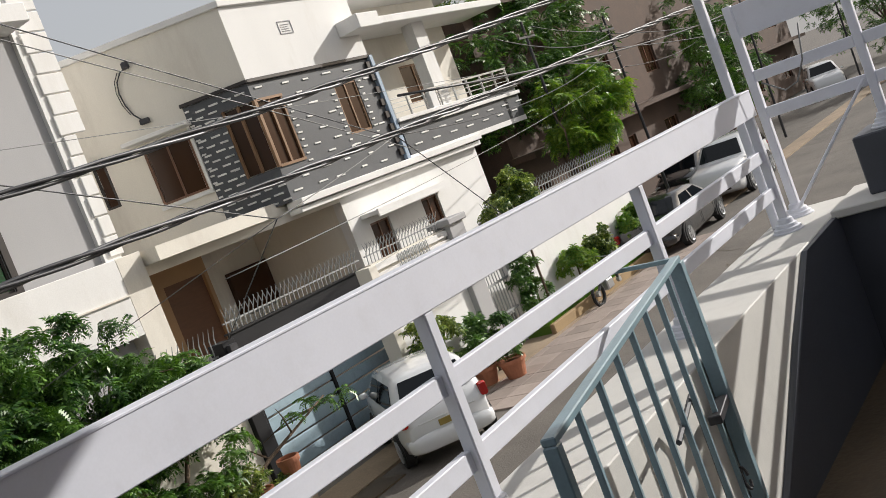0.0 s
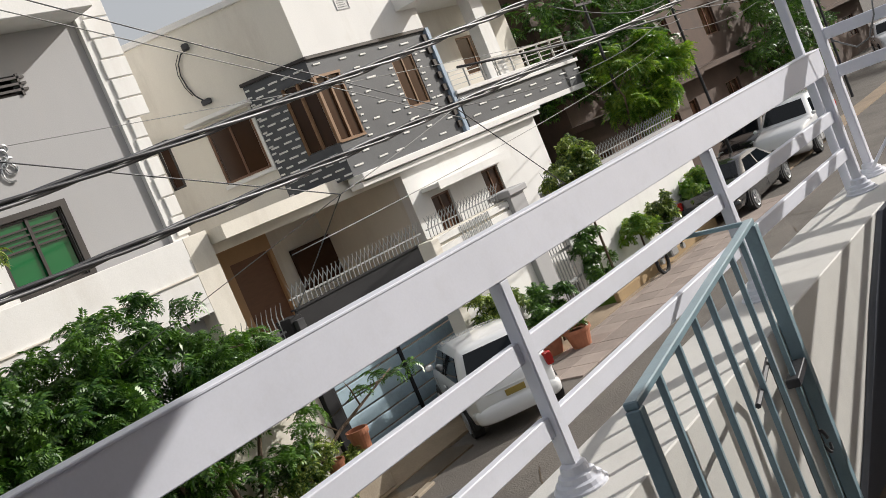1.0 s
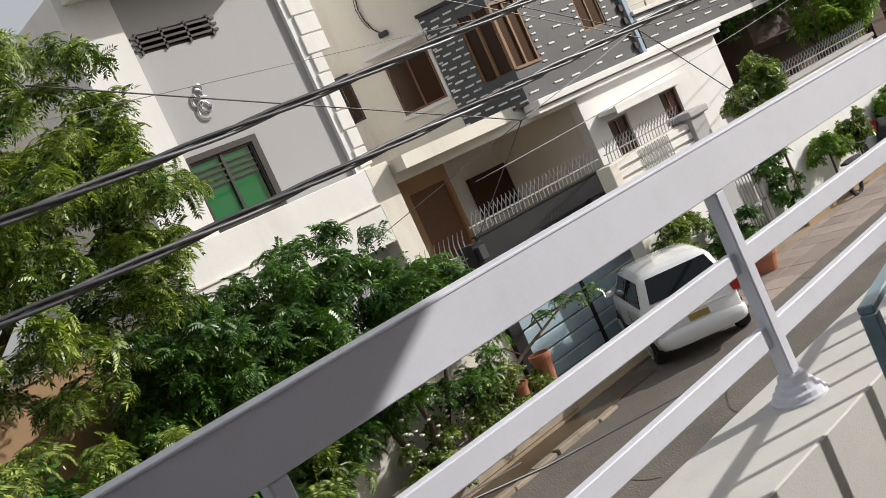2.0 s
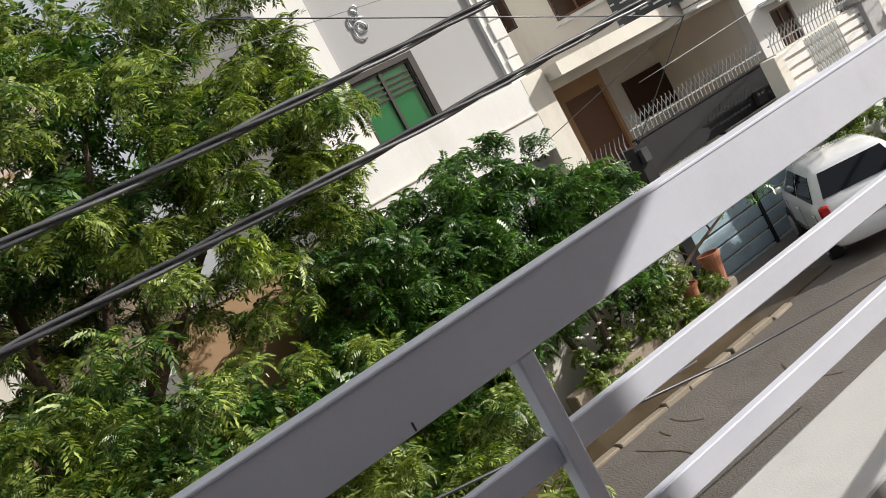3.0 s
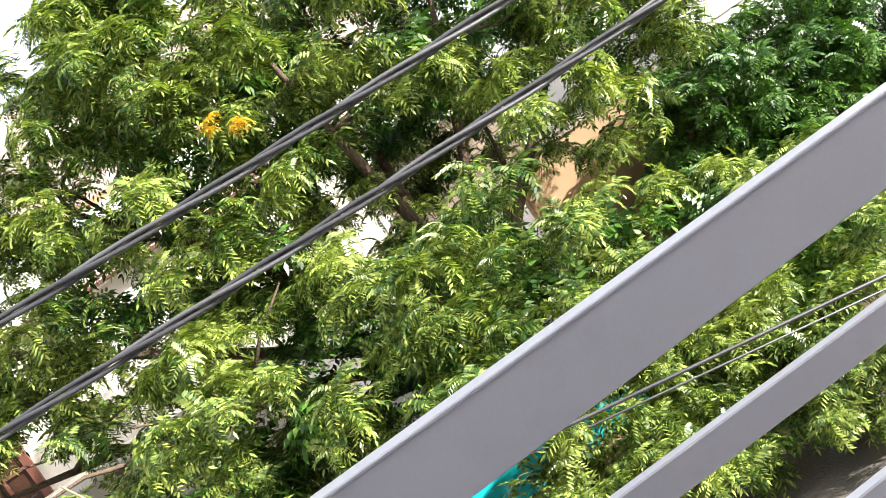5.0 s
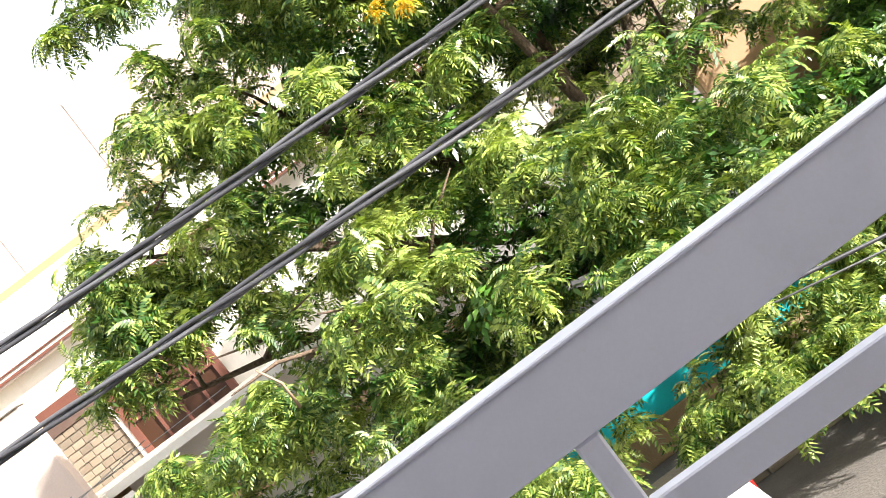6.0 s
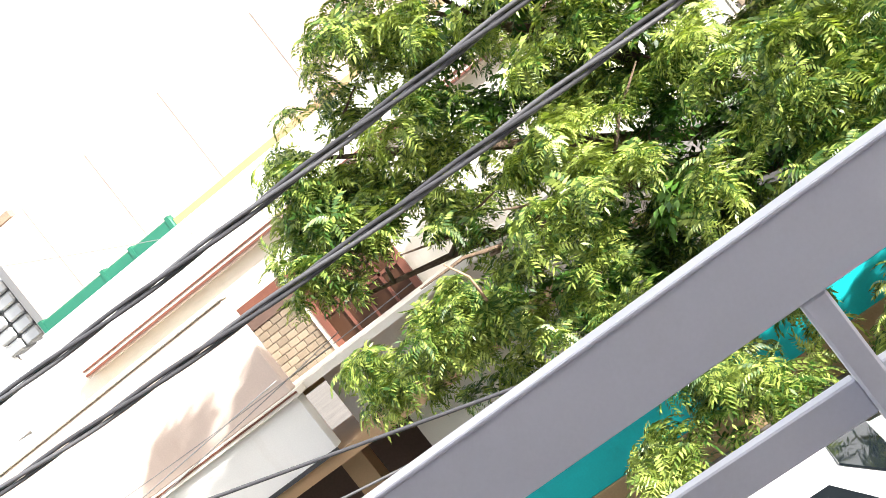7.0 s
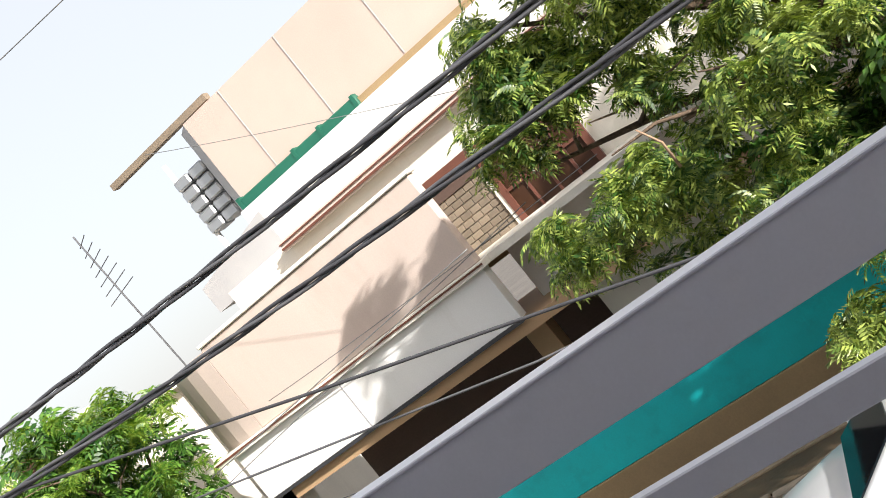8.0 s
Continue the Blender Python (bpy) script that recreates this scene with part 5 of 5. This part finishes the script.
GAPS = [((0.5, 12.4, 4.5), 0.95), ((1.7, 12.0, 4.3), 0.9), ((3.3, 12.2, 4.2), 0.8), ((2.4, 10.2, 4.2), 0.75), ((-0.6, 10.0, 5.6), 0.45), ((5.2, 10.8, 3.7), 1.1), ((1.05, 9.3, 4.75), 0.5), ((1.1, 10.1, 4.9), 0.6), ((1.3, 11.0, 5.0), 0.7), ((1.9, 10.0, 4.3), 0.5), ((2.2, 11.2, 4.25), 0.6), ((4.5, 10.2, 4.1), 0.6)]
SPRIG = Vector((-0.33, 9.15, 6.0))
crown = [c for c in crown if not any((Vector(c[:3]) - Vector(p)).length < q for p, q in GAPS)
         and noise.noise(Vector(c[:3]) * 1.15) > -0.22
         and not (abs(c[0] - SPRIG.x) < 0.42 and abs(c[2] - SPRIG.z) < 0.42 and c[1] < SPRIG.y + 0.3)]
crown += ellipsoid_clumps((2.7, 9.8, 0.95), (1.7, 0.6, 0.75), 60, 0.34, 13, 0.1)
crown += ellipsoid_clumps((3.7, 9.1, 0.65), (1.1, 0.5, 0.5), 32, 0.32, 14, 0.1)
crown += ellipsoid_clumps((0.7, 9.6, 1.2), (1.0, 0.6, 0.7), 32, 0.34, 15, 0.1)
crown += ellipsoid_clumps((4.8, 11.0, 5.5), (0.55, 0.6, 1.5), 40, 0.34, 16, 0.1)
crown += ellipsoid_clumps((-0.9, 10.3, 7.4), (0.7, 0.6, 0.6), 24, 0.34, 17, 0.1)
crown += [(-4.85, 10.0, 4.75, 0.24), (-4.6, 10.05, 4.68, 0.26), (-4.35, 10.0, 4.6, 0.26), (-4.1, 10.0, 4.52, 0.26), (-4.2, 10.1, 4.85, 0.28), (-4.5, 10.2, 4.95, 0.24), (-3.68, 10.0, 6.27, 0.2)]
crown += [(2.7, 11.2, 4.15, 0.34), (3.05, 12.2, 4.0, 0.36), (3.4, 12.3, 3.8, 0.34), (2.3, 11.6, 3.9, 0.3), (0.05, 11.4, 7.0, 0.36), (-0.35, 11.4, 6.7, 0.34)]
crown += [(-2.1, 8.85, 1.75, 0.26), (-1.95, 8.85, 1.45, 0.24), (-1.5, 8.9, 1.7, 0.28), (-2.3, 8.8, 1.6, 0.22), (-1.6, 9.1, 2.1, 0.3), (-1.2, 9.0, 1.5, 0.28)]
crown += ellipsoid_clumps((-2.55, 10.2, 7.85), (0.6, 0.4, 0.22), 14, 0.28, 61, 0.1)
crown += ellipsoid_clumps((-4.03, 10.4, 5.58), (0.5, 0.5, 0.7), 22, 0.32, 64, 0.1) + ellipsoid_clumps((-0.41, 10.4, 8.05), (0.6, 0.4, 0.5), 16, 0.32, 65, 0.1)
crown += ellipsoid_clumps((-0.6, 9.7, 7.0), (1.5, 0.5, 0.8), 46, 0.32, 62, 0.1)
crown += ellipsoid_clumps((1.2, 13.2, 5.2), (3.2, 0.5, 1.6), 60, 0.36, 19, 0.0)
crown += ellipsoid_clumps((-3.95, 10.0, 4.95), (0.75, 0.5, 0.28), 22, 0.26, 18, 0.1)
# Coarse dark leaves fill the crown and stand for its inner shade.
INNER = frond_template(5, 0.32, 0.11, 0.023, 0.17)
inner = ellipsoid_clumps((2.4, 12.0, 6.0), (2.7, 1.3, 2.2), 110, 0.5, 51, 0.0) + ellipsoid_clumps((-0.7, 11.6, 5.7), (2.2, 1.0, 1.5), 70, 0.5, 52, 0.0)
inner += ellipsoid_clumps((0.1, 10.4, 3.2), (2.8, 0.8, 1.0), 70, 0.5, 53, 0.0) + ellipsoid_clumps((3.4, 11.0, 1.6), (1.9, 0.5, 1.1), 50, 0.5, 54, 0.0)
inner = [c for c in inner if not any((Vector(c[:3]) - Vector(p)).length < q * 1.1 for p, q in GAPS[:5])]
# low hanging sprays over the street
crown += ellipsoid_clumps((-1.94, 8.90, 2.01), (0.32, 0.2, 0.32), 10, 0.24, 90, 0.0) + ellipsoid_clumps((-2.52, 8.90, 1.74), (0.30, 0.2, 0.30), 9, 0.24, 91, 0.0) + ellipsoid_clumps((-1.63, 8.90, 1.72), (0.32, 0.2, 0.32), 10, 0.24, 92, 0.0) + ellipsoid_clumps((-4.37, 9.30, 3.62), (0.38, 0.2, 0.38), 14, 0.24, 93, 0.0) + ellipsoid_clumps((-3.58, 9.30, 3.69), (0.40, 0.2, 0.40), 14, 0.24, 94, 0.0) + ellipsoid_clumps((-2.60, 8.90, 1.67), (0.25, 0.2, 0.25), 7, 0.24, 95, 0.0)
fronds("inner_crown", inner, 24, LEAF_DARK, tree, 55, template=INNER, up=0.2, label="dark filler leaves standing for inner shade")
fronds("crown", crown, 31, LEAF, tree, 11, template=NEEM, up=0.3, label="feathery green leaves")
for k, c in enumerate(((-0.43, 8.78, 6.0, 0.13), (-0.25, 8.78, 5.87, 0.13))):
    fronds("yellow_sprig", [c], 16, LEAF_YELLOW, tree, 12 + k, size=0.6, template=NEEM, label="yellowed leaves")
part("bare_twig", tube([(-3.08, 8.9, 4.22), (-2.97, 8.9, 4.0), (-2.99, 9.0, 3.73)], [0.008, 0.013, 0.016], 6), TWIG, tree, "bare reddish twig", smooth=True)

sh = thing("shrub", (7.8, 12.1, 0), "dense dark green shrub spilling over the street wall", "shrub")
limbs(sh, (7.8, 12.1, 0.0), [(6.6, 12.0, 3.2), (8.0, 11.9, 3.3), (9.0, 12.0, 2.6), (11.2, 11.5, 1.7)], 0.06, 5)
fronds("foliage", ellipsoid_clumps((7.3, 12.2, 2.8), (1.9, 1.0, 1.6), 130, 0.36, 21, 0.1) + ellipsoid_clumps((8.8, 12.0, 2.1), (1.2, 0.6, 1.1), 34, 0.36, 22, 0.1) + [(10.5, 11.55, 1.65, 0.2), (10.9, 11.5, 1.75, 0.22), (11.2, 11.5, 1.6, 0.2), (11.6, 11.5, 1.6, 0.16)] + ellipsoid_clumps((5.6, 12.3, 2.6), (1.7, 0.9, 2.0), 120, 0.36, 23, 0.1), 46, LEAF_DARK, sh, 24, size=1.12, template=LEAFY)
fronds("inner_foliage", ellipsoid_clumps((7.3, 12.5, 2.5), (1.7, 0.5, 1.4), 50, 0.5, 25, 0.0) + ellipsoid_clumps((5.6, 12.6, 2.4), (1.6, 0.5, 1.8), 60, 0.5, 26, 0.0), 26, LEAF_DARK, sh, 27, template=INNER, label="dark filler leaves standing for inner shade")
sh2 = thing("shrub", (9.4, 11.8, 0), "low green garden shrub beside terracotta pots", "shrub")
fronds("foliage", ellipsoid_clumps((9.4, 11.8, 0.75), (1.0, 0.3, 0.6), 30, 0.26, 31, 0.0) + ellipsoid_clumps((7.9, 11.8, 0.6), (0.9, 0.3, 0.55), 26, 0.26, 32, 0.0), 64, LEAF, sh2, 33, size=0.6, template=SPRAY)
st_ = thing("street_tree", (26.4, 14.0, 0), "young bright green street tree with pale stems", "tree")
part("trunk", tube([(26.4, 14.0, 0), (26.6, 14.0, 2.2), (27.2, 14.0, 3.4)], [0.1, 0.08, 0.05], 8), BARK, st_, smooth=True)
limbs(st_, (26.6, 14.0, 2.2), [(25.9, 13.8, 4.6), (27.3, 14.0, 5.2), (28.6, 14.0, 5.0), (29.4, 13.8, 4.0)], 0.05, 6)
fronds("crown", ellipsoid_clumps((27.9, 13.9, 4.2), (1.9, 1.3, 1.35), 60, 0.42, 41, 0.2), 44, LEAF_LIGHT, st_, 42, size=1.5, template=NEEM)
for k, (c, r, nn, m_, lab) in enumerate((((30.8, 16.5, 6.3), (5.0, 2.0, 2.8), 130, LEAF_DARK, "leafy green tree behind the white house"), ((50, 17.5, 4.5), (6, 2.5, 4.0), 130, LEAF_DARK, "dark leafy tree far down the street"), ((66, 9.0, 5.0), (7, 3, 3.4), 80, LEAF_DARK, "dark leafy tree far down the street"), ((82, 15.0, 4.6), (5, 6, 4.8), 150, LEAF_DARK, "dark leafy tree far down the street"),
                                     ((-14.7, 13.2, 4.5), (2.4, 1.5, 2.1), 150, LEAF_LIGHT, "bright green tree beside the peach house"), ((-19.5, 15, 4.6), (3, 2, 2.3), 60, LEAF, "green tree at the street's end"), ((34, 20, 8.5), (3, 2, 2.0), 60, LEAF, "leafy green tree above the far roofs"))):
    t_ = thing("tree", (c[0], c[1], 0), lab, "tree", "far trees")
    part("trunk", tube([(c[0], c[1], 0), (c[0] + 0.1, c[1], c[2] * 0.5), (c[0], c[1], c[2])], [0.2, 0.15, 0.08], 8), BARK, t_, smooth=True)
    limbs(t_, (c[0], c[1], c[2] * 0.45), [(c[0] + r[0] * 0.6 * math.cos(a), c[1] + r[1] * 0.5 * math.sin(a), c[2] + r[2] * 0.4) for a in (0.5, 2.2, 3.6, 5.2)], 0.08, 50 + k)
    fronds("crown", ellipsoid_clumps(c, r, nn, 0.75 if k != 4 else 0.45, 60 + k, 0.3), 24 if k != 4 else 26, m_, t_, 70 + k, size=1.15 if k != 4 else 1.0, template=INNER if k != 4 else NEEM)
    fronds("inner_crown", ellipsoid_clumps(c, [0.8 * v for v in r], nn // 2, 0.6, 160 + k, 0.0), 20, LEAF_DARK, t_, 170 + k, size=1.3, template=INNER, label="dark filler leaves standing for inner shade")
for k, (c, r, nn, m_, lab) in enumerate((((19.5, 12.1, 3.1), (1.0, 0.5, 0.6), 26, LEAF, "leafy climber spilling over the white wall"), ((19.4, 12.3, 1.2), (0.9, 0.12, 0.7), 12, LEAF_DARK, "climbing plant on the white wall"), ((21.2, 12.1, 1.0), (0.4, 0.3, 0.4), 14, LEAF_LIGHT, "rounded yellow-green garden bush"),
                                     ((22.6, 12.1, 1.1), (0.45, 0.3, 0.45), 14, LEAF, "rounded green garden bush"), ((25.0, 12.1, 1.2), (0.7, 0.3, 0.6), 20, LEAF_LIGHT, "rounded yellow-green garden bush"), ((14.9, 12.1, 1.2), (0.8, 0.25, 0.7), 24, LEAF, "leafy shrub before the gate wall"), ((16.6, 12.0, 0.8), (0.6, 0.3, 0.6), 18, LEAF_DARK, "leafy shrub before the gate wall"))):
    t_ = thing("bush", (c[0], c[1], 0), lab, "bush")
    part("stem", tube([(c[0], c[1], 0), (c[0], c[1], c[2])], [0.04, 0.02], 6), BARK, t_)
    fronds("foliage", ellipsoid_clumps(c, r, nn, 0.24, 80 + k, 0.0), 72, m_, t_, 90 + k, size=0.8, template=SPRAY)

# lawn strips
def lawn(name, x0, x1, y0, y1, z0, n_, seed, label):
    r_ = np.random.RandomState(seed)
    x, y = r_.uniform(x0, x1, n_), r_.uniform(y0, y1, n_)
    a, hgt = r_.uniform(0, 6.28, n_), r_.uniform(0.06, 0.14, n_)
    w_ = 0.012
    dx, dy = np.cos(a) * w_, np.sin(a) * w_
    p = np.stack([np.stack([x - dx, y - dy, np.full(n_, z0)], 1), np.stack([x + dx, y + dy, np.full(n_, z0)], 1), np.stack([x + dy * 3, y - dx * 3, z0 + hgt], 1)], 1).reshape(-1, 3)
    me = bpy.data.meshes.new(name)
    me.from_pydata(p.tolist(), [], np.arange(3 * n_).reshape(-1, 3).tolist())
    me.materials.append(GRASS)
    tagged(new(name, me), label, "grass", kind="stuff")


solo("lawn_edging", box(18.6, 24.4, 11.68, 11.8, 0.0, 0.27, bevel=0.02), TAN_LOW, "low tan edging of the raised lawn", "edging", "structure")
solo("lawn_bed", box(18.7, 24.3, 11.8, 12.5, 0.0, 0.25, bevel=0.02), GRASS, "raised strip of lawn before the white wall", "lawn", "structure")
solo("lawn_bed", box(28.5, 40, 12.9, 15.8, 0.0, 0.12, bevel=0.02), GRASS, "strip of lawn beside the parked cars", "lawn", "structure")
lawn("grass", 18.7, 24.3, 11.8, 12.5, 0.24, 9000, 5, "short green lawn grass")
lawn("grass", 28.5, 40, 12.9, 15.8, 0.11, 9000, 6, "short green lawn grass")

# pots
def pot(x, y, z, r, hgt, label, plant=True, seed=0):
    p_ = thing("plant_pot", (x, y, z), label, "plant pot")
    part("pot", add_lathe(bmesh.new(), (x, y, z), [(r * 0.66, 0), (r * 0.95, hgt * 0.82), (r * 1.08, hgt * 0.83), (r * 1.08, hgt), (r * 0.92, hgt), (r * 0.9, hgt * 0.9)], 20), TERRACOTTA, p_)
    part("soil", add_lathe(bmesh.new(), (x, y, z), [(r * 0.88, hgt * 0.86), (r * 0.5, hgt * 0.9)], 14), MUD, p_)
    if plant:
        fronds("plant", ellipsoid_clumps((x, y, z + hgt + 0.28), (r * 1.2, r * 1.2, 0.28), 12, 0.16, 100 + seed, 0.0), 30, LEAF_DARK, p_, 120 + seed, size=0.7, template=SPRAY)


pot(15.75, 11.75, 0.0, 0.26, 0.42, "terracotta pot with a leafy green plant", True, 1)
pot(15.95, 11.2, 0.0, 0.27, 0.42, "terracotta pot with a leafy green plant", True, 2)
pot(16.0, 11.9, 0.05, 0.24, 0.4, "terracotta pot with a leafy green plant", True, 3)
pot(10.25, 11.75, 0.62, 0.17, 0.5, "tall terracotta pot on the planter wall", False, 4)
pot(9.6, 11.75, 0.62, 0.15, 0.3, "small terracotta pot on the planter wall", False, 5)
solo("planter_wall", box(6.8, 10.45, 11.62, 11.9, 0.05, 0.62, bevel=0.02), KERB, "low weathered concrete planter wall with pots", "planter wall", "structure")
fl = thing("flowers", (8.1, 11.7, 0.62), "scattered white flowers over the planter wall", "flowers")
for i in range(26):
    x, y, z = 7.2 + rng.random() * 1.7, 11.6 + rng.random() * 0.3, 0.8 + rng.random() * 0.7
    part("blossom", add_lathe(bmesh.new(), (x, y, z), [(0.012, 0), (0.04, 0.02), (0.03, 0.035)], 6), FLOWER, fl)

# kerb stones and pavers
k_bm = bmesh.new()
add_box(k_bm, -0.24, 0.24, -0.075, 0.075, 0, 0.11, bevel=0.015)
k_me = bpy.data.meshes.new("kerb_stone")
k_bm.to_mesh(k_me)
k_bm.free()
k_me.materials.append(KERB)
kerb = thing("kerb", (5, 10.85, 0), "pale worn kerb stones along the gutter", "kerb", kind="structure")
for i in range(43):
    ob = new("kerb_stone", k_me)
    ob.parent = kerb
    ob.matrix_basis = pose(-15.4 + i * 0.49 - 0 + rng.uniform(-0.01, 0.01), rng.uniform(-0.03, 0.03), rng.uniform(-0.07, -0.03), rng.uniform(-3, 3), 0, rng.uniform(-4, 4))
p_bm = bmesh.new()
add_box(p_bm, -0.296, 0.296, -0.296, 0.296, 0, 0.035, bevel=0.005)
p_me = bpy.data.meshes.new("paver")
p_bm.to_mesh(p_me)
p_bm.free()
p_me.materials.append(PAVER)
pav = thing("pavement", (18, 11.2, 0), "pinkish concrete paver apron before the houses", "pavement", kind="structure")
for i in range(20):
    for j in range(4):
        ob = new("paver", p_me)
        ob.parent = pav
        ob.matrix_basis = pose(-3.6 + i * 0.6, -0.75 + j * 0.6, 0.0 + rng.uniform(-0.004, 0.004), 0, 0, rng.uniform(-0.6, 0.6))

# cracks and tar seams in the street
bm = bmesh.new()
for k in range(26):
    x0, y0 = rng.uniform(2, 24), rng.uniform(5.5, 10.2)
    a, turn_, pts_ = rng.uniform(-0.5, 0.5) + (1.4 if k % 3 else 0.0), rng.uniform(-0.12, 0.12), []
    for i in range(9):
        pts_.append((x0, y0))
        x0, y0 = x0 + 0.17 * math.cos(a), y0 + 0.17 * math.sin(a)
        a += turn_ + rng.uniform(-0.2, 0.2)
    for (xa, ya), (xb, yb) in zip(pts_, pts_[1:]):
        nx, ny = -(yb - ya) * 0.06, (xb - xa) * 0.06
        if ya < 10.5 and yb < 10.5:
            bm.faces.new([bm.verts.new((xa - nx, ya - ny, 0.004)), bm.verts.new((xb - nx, yb - ny, 0.004)), bm.verts.new((xb + nx, yb + ny, 0.004)), bm.verts.new((xa + nx, ya + ny, 0.004))])
solo("road_cracks", bm, MUD, "dark curved cracks and tar seams in the street", "cracks", "stuff")
